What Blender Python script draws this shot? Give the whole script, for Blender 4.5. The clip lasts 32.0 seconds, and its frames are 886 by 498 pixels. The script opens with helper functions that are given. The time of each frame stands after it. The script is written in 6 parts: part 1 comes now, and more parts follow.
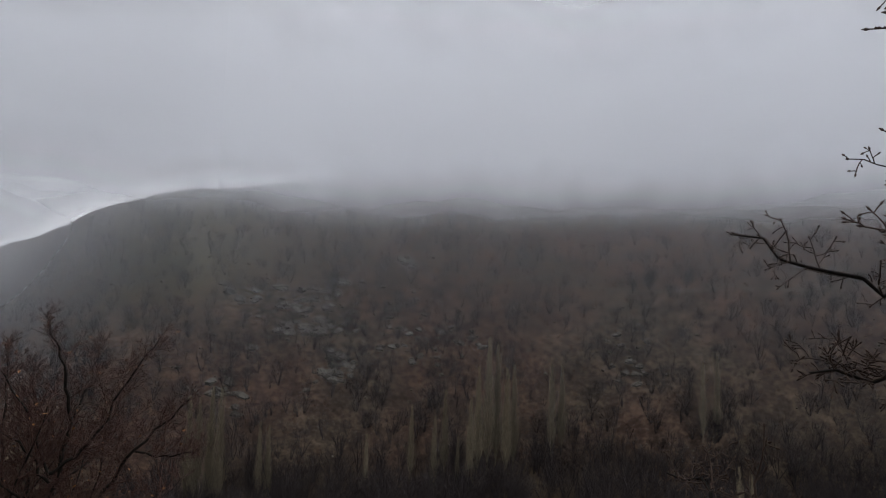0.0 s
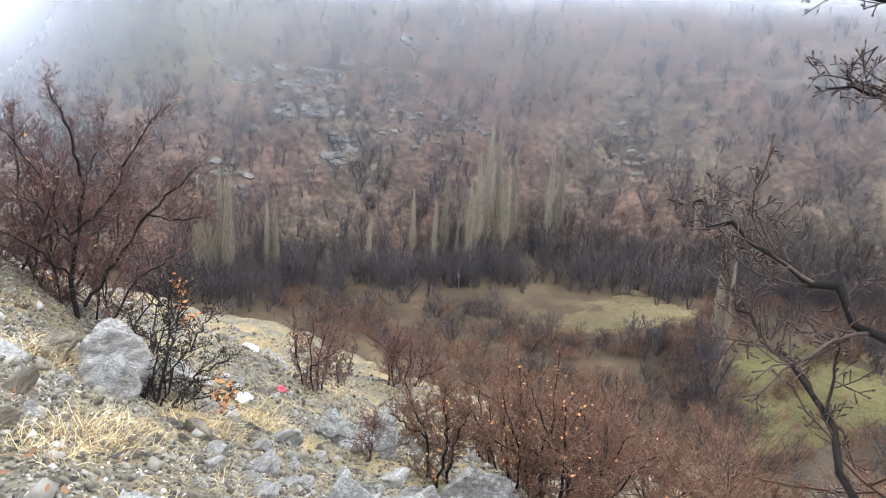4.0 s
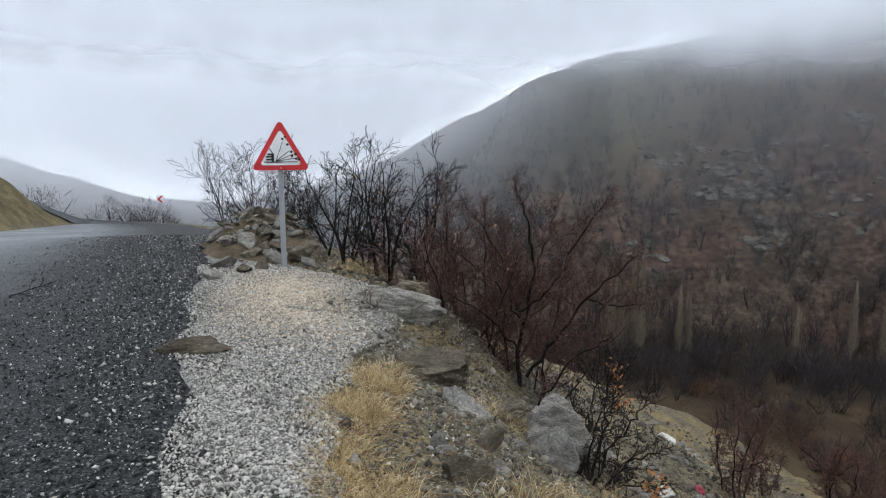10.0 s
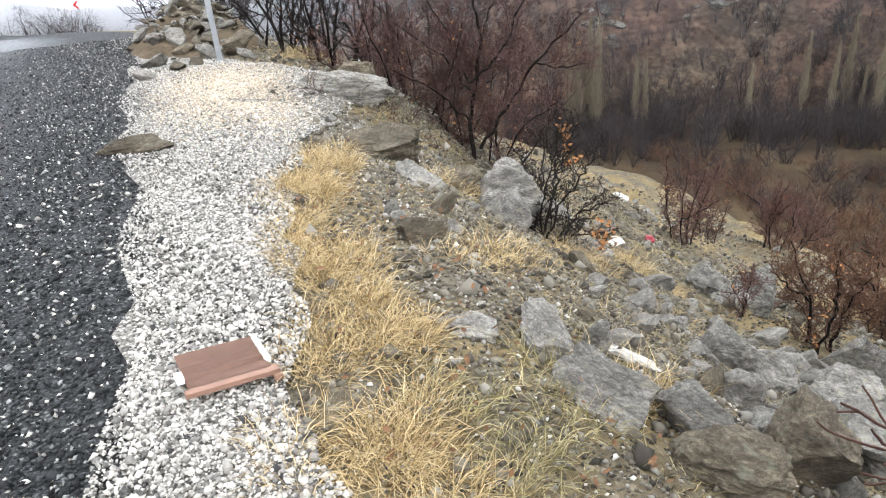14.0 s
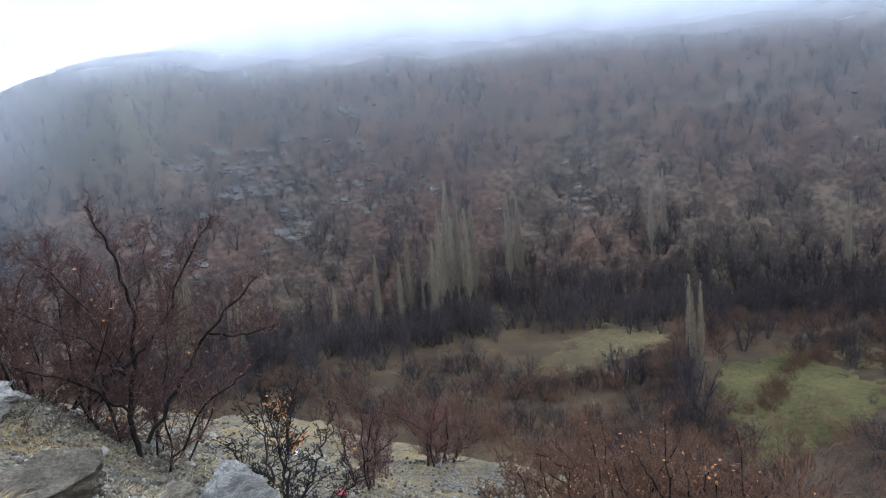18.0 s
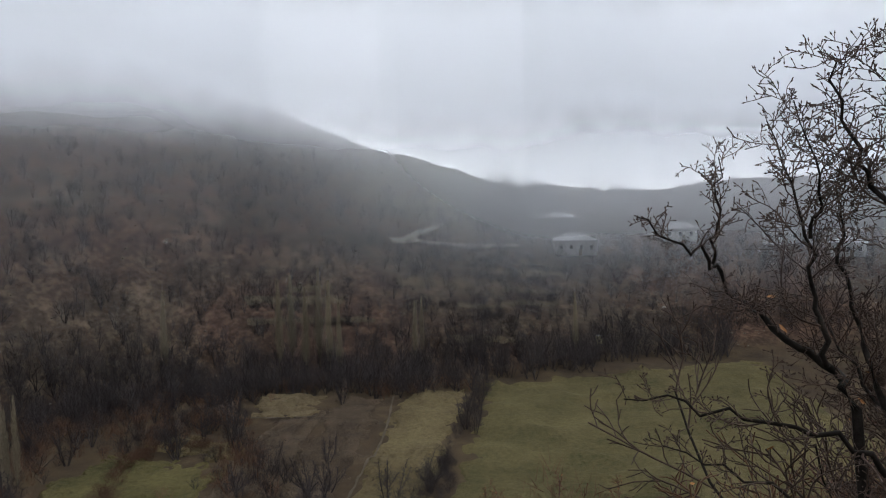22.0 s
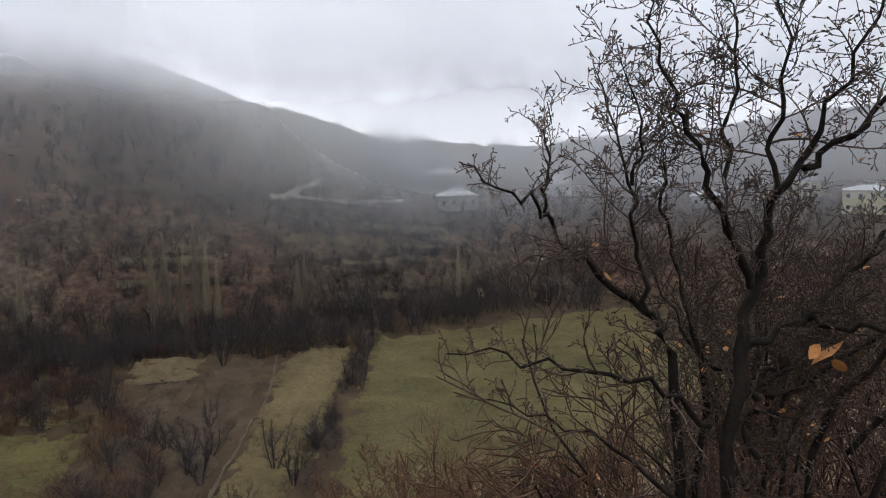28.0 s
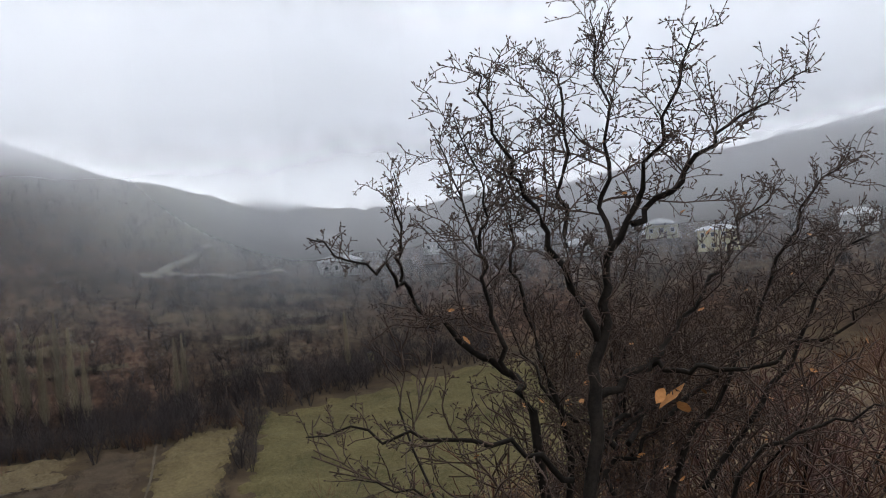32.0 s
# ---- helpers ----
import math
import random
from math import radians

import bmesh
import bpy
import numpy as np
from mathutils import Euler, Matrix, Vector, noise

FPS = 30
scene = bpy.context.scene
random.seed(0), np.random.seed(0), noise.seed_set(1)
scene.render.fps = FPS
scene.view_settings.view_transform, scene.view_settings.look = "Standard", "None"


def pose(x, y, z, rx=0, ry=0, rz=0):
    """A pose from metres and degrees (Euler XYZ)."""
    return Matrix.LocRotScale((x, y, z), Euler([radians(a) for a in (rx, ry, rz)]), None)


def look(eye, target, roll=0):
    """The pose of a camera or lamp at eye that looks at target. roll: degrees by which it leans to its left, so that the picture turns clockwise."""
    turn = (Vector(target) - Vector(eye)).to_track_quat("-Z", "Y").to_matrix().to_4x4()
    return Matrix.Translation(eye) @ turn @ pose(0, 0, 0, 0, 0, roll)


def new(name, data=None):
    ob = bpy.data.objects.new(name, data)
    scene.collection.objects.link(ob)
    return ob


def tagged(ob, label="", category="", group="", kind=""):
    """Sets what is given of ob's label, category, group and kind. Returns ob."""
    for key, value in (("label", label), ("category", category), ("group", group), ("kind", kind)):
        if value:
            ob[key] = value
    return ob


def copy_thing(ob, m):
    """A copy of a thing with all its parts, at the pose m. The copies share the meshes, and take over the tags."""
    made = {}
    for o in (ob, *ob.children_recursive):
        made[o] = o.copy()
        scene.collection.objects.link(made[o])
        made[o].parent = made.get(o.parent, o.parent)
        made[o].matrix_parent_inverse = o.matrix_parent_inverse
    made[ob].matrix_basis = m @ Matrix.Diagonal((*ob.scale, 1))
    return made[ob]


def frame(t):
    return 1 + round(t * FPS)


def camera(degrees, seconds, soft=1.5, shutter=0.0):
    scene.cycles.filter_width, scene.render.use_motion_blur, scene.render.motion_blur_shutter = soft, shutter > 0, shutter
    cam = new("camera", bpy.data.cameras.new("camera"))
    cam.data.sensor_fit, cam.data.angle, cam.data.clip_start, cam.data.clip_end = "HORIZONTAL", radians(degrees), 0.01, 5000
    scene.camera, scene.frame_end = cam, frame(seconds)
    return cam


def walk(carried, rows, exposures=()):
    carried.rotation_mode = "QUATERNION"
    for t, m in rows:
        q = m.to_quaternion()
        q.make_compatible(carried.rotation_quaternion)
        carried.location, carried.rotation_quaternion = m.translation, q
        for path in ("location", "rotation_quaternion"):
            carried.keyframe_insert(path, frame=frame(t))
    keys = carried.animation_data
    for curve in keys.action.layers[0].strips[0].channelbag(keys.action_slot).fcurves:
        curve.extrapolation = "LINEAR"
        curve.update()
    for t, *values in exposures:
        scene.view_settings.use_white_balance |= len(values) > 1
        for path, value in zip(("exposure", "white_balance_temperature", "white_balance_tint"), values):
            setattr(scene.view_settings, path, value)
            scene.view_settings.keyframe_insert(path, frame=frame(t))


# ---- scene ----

# ---- camera ----
PATH = [  # seconds, x, y, z, yaw to the left of +y, pitch up, roll
    (0, 0.288, 0.061, -0.023, -32.19, 4.41, 1.85),
    (0.5, 0.287, 0.060, -0.023, -29.51, 1.89, 3.21),
    (1, 0.252, 0.077, -0.049, -28.30, -1.52, 3.36),
    (1.5, 0.217, 0.071, -0.056, -26.95, -1.57, 3.67),
    (2, 0.225, 0.055, -0.081, -28.37, -4.38, 3.47),
    (2.5, 0.225, 0.047, -0.125, -29.43, -9.37, 4.12),
    (3, 0.247, 0.057, -0.148, -30.75, -12.22, 3.48),
    (3.5, 0.262, 0.055, -0.153, -32.49, -13.11, 3.38),
    (5.5, 0.270, 0.071, -0.147, -32.99, -13.22, 3.16),
    (6, 0.260, 0.086, -0.148, -30.83, -13.02, 2.92),
    (6.5, 0.194, 0.088, -0.141, -25.45, -12.50, 2.03),
    (7, 0.149, 0.065, -0.117, -18.05, -11.29, 0.35),
    (7.5, 0.087, 0.037, -0.081, -10.64, -9.62, -0.23),
    (8, 0.062, 0.012, -0.056, -6.21, -8.40, 0.10),
    (8.5, 0.041, 0.001, -0.034, -2.70, -7.03, 0.47),
    (9, 0.010, 0.002, -0.028, 0.48, -5.60, 1.08),
    (9.5, -0.005, 0.013, -0.038, 2.18, -5.85, 1.27),
    (10, 0.004, -0.003, -0.052, 1.20, -7.60, 0.80),
    (10.5, 0.006, -0.023, -0.074, 1.67, -11.42, 0.04),
    (11, 0.019, -0.032, -0.110, 0.81, -15.03, -1.48),
    (11.5, 0.047, -0.030, -0.156, -2.21, -19.75, -2.95),
    (12, 0.059, -0.025, -0.170, -3.86, -20.76, -2.87),
    (12.5, 0.073, -0.032, -0.183, -4.37, -22.25, -3.71),
    (13, 0.104, -0.024, -0.194, -6.77, -23.30, -3.87),
    (13.5, 0.087, -0.034, -0.201, -3.47, -23.90, -3.78),
    (14, 0.096, -0.038, -0.197, -1.60, -24.98, -4.12),
    (14.5, 0.210, -0.028, -0.202, -8.16, -23.95, -6.17),
    (16.5, -0.125, 0.149, -0.110, -12.16, -12.03, -1.31),
    (17, -0.241, 0.446, -0.106, -16.67, -10.19, -3.35),
    (17.5, -0.405, 0.735, -0.070, -23.85, -8.80, -1.72),
    (18, -0.570, 1.023, 0.034, -36.48, -8.51, -4.30),
    (18.5, -0.493, 1.220, 0.042, -49.72, -6.96, -1.84),
    (19, -0.423, 1.366, 0.077, -54.25, -3.99, -4.24),
    (19.5, -0.328, 1.361, 0.108, -63.55, -4.50, -0.92),
    (20, -0.328, 1.362, 0.134, -73.94, -3.08, -4.95),
    (20.5, -0.333, 1.381, 0.131, -79.05, -3.57, -3.38),
    (21, -0.375, 1.361, 0.135, -82.86, -5.45, -2.28),
    (21.5, -0.392, 1.453, 0.132, -88.43, -3.89, -0.98),
    (22, -0.417, 1.522, 0.160, -89.72, -2.87, -1.17),
    (22.5, -0.383, 1.478, 0.122, -89.59, -4.17, 0.20),
    (23, -0.359, 1.470, 0.128, -87.24, -3.58, -2.34),
    (23.5, -0.360, 1.452, 0.119, -89.62, -4.70, -3.12),
    (24, -0.356, 1.471, 0.118, -90.48, -5.50, -2.89),
    (24.5, -0.348, 1.482, 0.111, -91.49, -6.10, -1.66),
    (25, -0.353, 1.451, 0.109, -95.04, -6.66, -1.73),
    (25.5, -0.354, 1.411, 0.083, -97.76, -7.87, -1.25),
    (27.5, -0.288, 1.339, 0.137, -98.73, -6.61, -1.12),
    (28, -0.294, 1.331, 0.131, -99.24, -6.72, -1.19),
    (28.5, -0.298, 1.337, 0.133, -98.45, -6.37, -1.16),
    (29, -0.298, 1.347, 0.145, -97.43, -3.87, -1.07),
    (29.5, -0.305, 1.363, 0.138, -96.58, -5.07, -0.77),
    (30, -0.294, 1.350, 0.128, -96.50, -5.14, -0.27),
    (30.5, -0.298, 1.362, 0.117, -94.42, -5.03, 0.32),
    (31, -0.307, 1.329, 0.114, -97.85, -4.58, -1.94),
    (31.5, -0.290, 1.285, 0.129, -102.54, -4.48, -3.51),
    (32, -0.307, 1.242, 0.155, -109.05, -2.11, -4.82)]


def eye_pose(x, y, z, yaw, pitch, roll):
    a, b = radians(yaw), radians(pitch)
    ahead = Vector((-math.sin(a) * math.cos(b), math.cos(a) * math.cos(b), math.sin(b)))
    eye = Vector((x, y, z))
    return look(eye, eye + ahead, roll)


cam = camera(65.4, 32.0, soft=1.1)
walk(cam, [(r[0], eye_pose(*r[1:])) for r in PATH],
     exposures=[(0.0, -1.25, 6400, 12), (1.0, -0.95, 6400, 12), (2.0, -0.85, 6400, 11), (2.5, 0.15, 6400, 10), (3.0, 0.75, 6400, 10), (3.5, 1.1, 6100, 10), (5.5, 1.6, 5500, 12), (6.5, 1.6, 5500, 12), (7.0, 1.2, 5400, 11),
                (8.0, 0.15, 5500, 9), (9.0, -0.4, 5800, 8), (10.0, -0.45, 6000, 8), (11.0, -0.25, 6300, 9), (12.0, 0.35, 6400, 10), (13.0, 0.7, 6500, 10), (14.0, 0.8, 6200, 10), (16.5, 0.65, 5400, 10), (17.5, 0.4, 5300, 10), (18.5, 0.3, 5400, 9),
                (19.0, 0.25, 5800, 10), (20.0, -0.15, 6000, 9), (21.0, -0.55, 6200, 9), (22.0, -0.65, 6250, 9), (23.0, -0.6, 6300, 10), (25.0, -0.55, 6400, 11), (28.0, -0.4, 6400, 11), (32.0, -0.45, 6300, 10)])

# ---- overcast sky and a weak, wide sun ----
world = bpy.data.worlds.new("overcast_sky")
scene.world = world
world.use_nodes = True
wn, wl = world.node_tree.nodes, world.node_tree.links
wn.clear()
sky = wn.new("ShaderNodeTexSky")
sky.sky_type, sky.sun_disc, sky.sun_elevation, sky.sun_rotation = "NISHITA", False, radians(38), radians(150)
sky.air_density, sky.dust_density, sky.ozone_density = 1.0, 4.0, 1.0
grey = wn.new("ShaderNodeHueSaturation")
grey.inputs["Saturation"].default_value = 0.22
even = wn.new("ShaderNodeMix")
even.data_type = "RGBA"
even.inputs["Factor"].default_value = 0.94
even.inputs["B"].default_value = (18.5, 18.9, 19.6, 1)
back = wn.new("ShaderNodeBackground")
back.inputs["Strength"].default_value = 0.1
wout = wn.new("ShaderNodeOutputWorld")
wl.new(sky.outputs[0], grey.inputs["Color"])
wl.new(grey.outputs[0], even.inputs["A"])
wl.new(even.outputs["Result"], back.inputs["Color"])
wl.new(back.outputs[0], wout.inputs[0])
sun = new("sun", bpy.data.lights.new("sun", "SUN"))
sun.data.energy, sun.data.angle, sun.data.color = 0.7, radians(25), (1.0, 0.97, 0.93)
sun.matrix_world = look((0, 0, 50), (30 * math.sin(radians(150)) * -1, -30 * math.cos(radians(150)), 26))


# ---- materials ----
def material(name, rough=0.9, spec=0.2):
    m = bpy.data.materials.new(name)
    m.use_nodes = True
    b = m.node_tree.nodes["Principled BSDF"]
    b.inputs["Roughness"].default_value = rough
    b.inputs["Specular IOR Level"].default_value = spec
    return m, m.node_tree.nodes, m.node_tree.links, b


def node(nodes, links, kind, **sets):
    n = nodes.new(kind)
    for key, value in sets.items():
        if hasattr(value, "is_linked") or hasattr(value, "links"):
            links.new(value, n.inputs[key.replace("_", " ")])
        elif key.replace("_", " ") in n.inputs:
            n.inputs[key.replace("_", " ")].default_value = value
    return n


def noise_out(nodes, links, scale, detail=4, where=None, rough=0.6):
    n = nodes.new("ShaderNodeTexNoise")
    n.inputs["Scale"].default_value, n.inputs["Detail"].default_value, n.inputs["Roughness"].default_value = scale, detail, rough
    if where is not None:
        links.new(where, n.inputs["Vector"])
    return n.outputs["Fac"]


def ramp(nodes, links, fac, stops):
    r = nodes.new("ShaderNodeValToRGB")
    els = r.color_ramp.elements
    while len(els) < len(stops):
        els.new(0.5)
    for e, (p, c) in zip(els, stops):
        e.position, e.color = p, (*c, 1) if len(c) == 3 else c
    links.new(fac, r.inputs[0])
    return r.outputs[0]


def blend(nodes, links, fac, a, b, kind="MIX"):
    n = nodes.new("ShaderNodeMix")
    n.data_type, n.blend_type = "RGBA", kind
    for socket, value in ((n.inputs["Factor"], fac), (n.inputs["A"], a), (n.inputs["B"], b)):
        if isinstance(value, (int, float)):
            socket.default_value = value
        elif isinstance(value, tuple):
            socket.default_value = (*value, 1)
        else:
            links.new(value, socket)
    return n.outputs["Result"]


def bump(nodes, links, shader, height, strength, distance):
    n = nodes.new("ShaderNodeBump")
    n.inputs["Strength"].default_value, n.inputs["Distance"].default_value = strength, distance
    links.new(height, n.inputs["Height"])
    links.new(n.outputs[0], shader.inputs["Normal"])


def mottled(name, dark, light, size, rough=0.9, spec=0.2, fine=6.0, relief=0.3, depth=0.01, vary=0.0):
    """A matte surface between two colours, uneven at two scales; vary: how far single objects differ."""
    m, n, l, b = material(name, rough, spec)
    where = n.new("ShaderNodeTexCoord").outputs["Object"]
    big, small = noise_out(n, l, 1 / size, 5, where), noise_out(n, l, fine / size, 6, where, 0.7)
    f = blend(n, l, 0.45, big, small)
    c = ramp(n, l, f, [(0.33, dark), (0.67, light)])
    if vary:
        info = n.new("ShaderNodeObjectInfo")
        hv = n.new("ShaderNodeHueSaturation")
        mr = n.new("ShaderNodeMapRange")
        mr.inputs["To Min"].default_value, mr.inputs["To Max"].default_value = 1 - vary, 1 + vary
        l.new(info.outputs["Random"], mr.inputs["Value"])
        l.new(mr.outputs[0], hv.inputs["Value"])
        l.new(c, hv.inputs["Color"])
        c = hv.outputs[0]
    l.new(c, b.inputs["Base Color"])
    bump(n, l, b, small, relief, depth)
    return m


def stone(name, dark, mid, light, size, tint, vary=0.2):
    """Weathered stone: layered grain, dark cracks, lichen and a fine pitted relief."""
    m, n, l, b = material(name, 0.88, 0.2)
    where = n.new("ShaderNodeTexCoord").outputs["Object"]
    layers = n.new("ShaderNodeMapping")
    layers.inputs["Scale"].default_value = (1, 1, 3.2)
    layers.inputs["Rotation"].default_value = (0.3, 0.25, 0)
    l.new(where, layers.inputs["Vector"])
    big = noise_out(n, l, 1.2 / size, 6, layers.outputs[0], 0.7)
    grain = noise_out(n, l, 11 / size, 8, layers.outputs[0], 0.78)
    c = ramp(n, l, blend(n, l, 0.55, big, grain), [(0.36, dark), (0.5, mid), (0.64, light)])
    crack = n.new("ShaderNodeTexVoronoi")
    crack.feature = "DISTANCE_TO_EDGE"
    crack.inputs["Scale"].default_value = 2.6 / size
    warp = blend(n, l, 0.16, layers.outputs[0], n.new("ShaderNodeTexNoise").outputs["Color"])
    l.new(warp, crack.inputs["Vector"])
    c = blend(n, l, ramp(n, l, crack.outputs["Distance"], [(0.0, (0.4, 0.4, 0.4)), (0.03, (0, 0, 0))]), c, tuple(0.45 * q for q in dark))
    lichen = noise_out(n, l, 4.5 / size, 5, where, 0.6)
    c = blend(n, l, ramp(n, l, lichen, [(0.56, (0, 0, 0)), (0.64, (0.6, 0.6, 0.6))]), c, tint)
    info, hv, mr = n.new("ShaderNodeObjectInfo"), n.new("ShaderNodeHueSaturation"), n.new("ShaderNodeMapRange")
    mr.inputs["To Min"].default_value, mr.inputs["To Max"].default_value = 1 - vary, 1 + vary
    l.new(info.outputs["Random"], mr.inputs["Value"])
    l.new(mr.outputs[0], hv.inputs["Value"])
    l.new(c, hv.inputs["Color"])
    l.new(hv.outputs[0], b.inputs["Base Color"])
    bump(n, l, b, blend(n, l, 0.72, crack.outputs["Distance"], grain), 1.0, 0.07 * size)
    return m


MAT = dict(
    bark_dark=mottled("dark_wet_bark", (0.007, 0.006, 0.0055), (0.030, 0.024, 0.020), 0.05, 0.85, 0.1, 5, 0.5, 0.004, 0.2),
    bark_red=mottled("red_brown_twig_bark", (0.045, 0.021, 0.017), (0.135, 0.068, 0.052), 0.06, 0.75, 0.3, 5, 0.4, 0.003, 0.2),
    bark_grey=mottled("grey_scrub_bark", (0.028, 0.024, 0.025), (0.078, 0.066, 0.065), 0.6, 0.9, 0.1, 5, 0.2, 0.01, 0.3),
    bark_hill=mottled("dark_scrub_oak_bark", (0.018, 0.015, 0.015), (0.056, 0.045, 0.043), 0.6, 0.9, 0.1, 5, 0.2, 0.01, 0.3),
    bark_pale=mottled("pale_poplar_bark", (0.17, 0.143, 0.10), (0.31, 0.265, 0.19), 0.8, 0.9, 0.1, 5, 0.2, 0.01, 0.2),
    bark_twig=mottled("brown_grey_twig_bark", (0.022, 0.016, 0.013), (0.095, 0.062, 0.048), 0.05, 0.8, 0.2, 5, 0.4, 0.003, 0.2),
    bark_rust=mottled("rust_brown_brush_twigs", (0.065, 0.036, 0.025), (0.165, 0.094, 0.060), 0.4, 0.9, 0.1, 5, 0.2, 0.01, 0.3),
    leaf_dry=mottled("dry_oak_leaf", (0.24, 0.095, 0.028), (0.48, 0.23, 0.08), 0.06, 0.7, 0.3, 6, 0.3, 0.002, 0.25),
    leaf_brown=mottled("brown_fallen_leaf", (0.10, 0.05, 0.025), (0.24, 0.13, 0.065), 0.06, 0.8, 0.2, 6, 0.3, 0.002, 0.25),
    straw=mottled("dry_straw_grass", (0.28, 0.19, 0.08), (0.55, 0.42, 0.22), 0.15, 0.85, 0.2, 4, 0.1, 0.002, 0.2),
    rock=stone("weathered_grey_rock", (0.05, 0.046, 0.04), (0.20, 0.188, 0.168), (0.47, 0.447, 0.40), 0.32, (0.30, 0.28, 0.21)),
    rock_brown=stone("brown_schist_rock", (0.035, 0.03, 0.022), (0.115, 0.095, 0.068), (0.29, 0.245, 0.175), 0.3, (0.15, 0.15, 0.11), 0.25),
    far_rock=stone("far_outcrop_rock", (0.045, 0.041, 0.035), (0.12, 0.11, 0.093), (0.25, 0.23, 0.195), 1.1, (0.14, 0.13, 0.09)),
    pebble=mottled("pale_limestone_chip", (0.40, 0.38, 0.34), (0.78, 0.75, 0.69), 0.1, 0.8, 0.3, 5, 0.3, 0.003, 0.25),
)


def ground_material():
    m, n, l, b = material("hillside_soil_grass_and_scree", 0.95, 0.1)
    where = n.new("ShaderNodeTexCoord").outputs["Object"]

    def share(name):
        a = n.new("ShaderNodeAttribute")
        a.attribute_name = name
        return a.outputs["Fac"]
    n05, n3, n30, n120 = noise_out(n, l, 9, 8, where, 0.7), noise_out(n, l, 1.1, 6, where), noise_out(n, l, 0.14, 8, where, 0.65), noise_out(n, l, 0.028, 6, where, 0.6)
    # near slope: grey-tan scree with straw tufts
    scree = ramp(n, l, n05, [(0.30, (0.05, 0.043, 0.03)), (0.5, (0.13, 0.112, 0.078)), (0.72, (0.24, 0.215, 0.165))])
    cells = n.new("ShaderNodeTexVoronoi")
    cells.inputs["Scale"].default_value = 26
    l.new(where, cells.inputs["Vector"])
    shade = n.new("ShaderNodeSeparateColor")
    l.new(cells.outputs["Color"], shade.inputs[0])
    chips = ramp(n, l, shade.outputs[0], [(0.1, (0.05, 0.046, 0.038)), (0.5, (0.12, 0.108, 0.084)), (0.95, (0.26, 0.24, 0.20))])
    chips = blend(n, l, ramp(n, l, cells.outputs["Distance"], [(0.35, (0, 0, 0)), (0.7, (0.85, 0.85, 0.85))]), chips, (0.05, 0.042, 0.03))
    scree = blend(n, l, ramp(n, l, noise_out(n, l, 2.2, 5, where), [(0.40, (0.1, 0.1, 0.1)), (0.58, (0.95, 0.95, 0.95))]), scree, chips)
    straw = ramp(n, l, n05, [(0.3, (0.12, 0.085, 0.04)), (0.7, (0.29, 0.225, 0.12))])
    near = blend(n, l, ramp(n, l, n3, [(0.42, (0, 0, 0)), (0.60, (1, 1, 1))]), scree, straw)
    # far hill: red-brown leaf litter, grey-green grass and stone
    n8 = noise_out(n, l, 0.8, 8, where, 0.8)
    mixn = blend(n, l, 0.62, n30, n8)
    litter = ramp(n, l, mixn, [(0.38, (0.022, 0.013, 0.010)), (0.50, (0.068, 0.039, 0.028)), (0.62, (0.165, 0.100, 0.070))])
    turf = ramp(n, l, mixn, [(0.38, (0.022, 0.019, 0.014)), (0.50, (0.062, 0.053, 0.038)), (0.62, (0.150, 0.128, 0.092))])
    far = blend(n, l, ramp(n, l, n120, [(0.42, (0.12, 0.12, 0.12)), (0.60, (0.65, 0.65, 0.65))]), litter, turf)
    far = blend(n, l, share("pasture"), far, ramp(n, l, mixn, [(0.3, (0.06, 0.058, 0.03)), (0.7, (0.19, 0.18, 0.10))]))
    floor = ramp(n, l, n30, [(0.25, (0.03, 0.022, 0.016)), (0.55, (0.07, 0.05, 0.03)), (0.75, (0.115, 0.085, 0.048))])
    c = blend(n, l, share("valley"), near, floor)
    c = blend(n, l, share("hill"), c, far)
    bank = ramp(n, l, blend(n, l, 0.5, n3, n05), [(0.36, (0.05, 0.042, 0.024)), (0.5, (0.13, 0.105, 0.055)), (0.64, (0.24, 0.195, 0.105))])
    c = blend(n, l, share("bank"), c, bank)
    c = blend(n, l, share("litter"), c, ramp(n, l, n05, [(0.3, (0.035, 0.024, 0.016)), (0.7, (0.13, 0.085, 0.05))]))
    l.new(c, b.inputs["Base Color"])
    bump(n, l, b, blend(n, l, 0.4, n05, cells.outputs["Distance"]), 0.8, 0.05)
    return m


# ---- helpers for building ----
def mesh_object(name, verts, faces, mat, parent=None, smooth=True):
    me = bpy.data.meshes.new(name)
    me.from_pydata([tuple(v) for v in verts], [], [tuple(f) for f in faces])
    if smooth:
        me.polygons.foreach_set("use_smooth", [True] * len(me.polygons))
    for mm in (mat if isinstance(mat, (list, tuple)) else [mat]):
        me.materials.append(mm)
    ob = new(name, me)
    if parent is not None:
        ob.parent = parent
    return ob


def part(name, bm, mat, parent, label=""):
    me = bpy.data.meshes.new(name)
    bm.to_mesh(me)
    bm.free()
    me.materials.append(mat)
    ob = new(name, me)
    ob.parent = parent
    return tagged(ob, label)


def z_at(x, y):
    return float(ground(x, y))


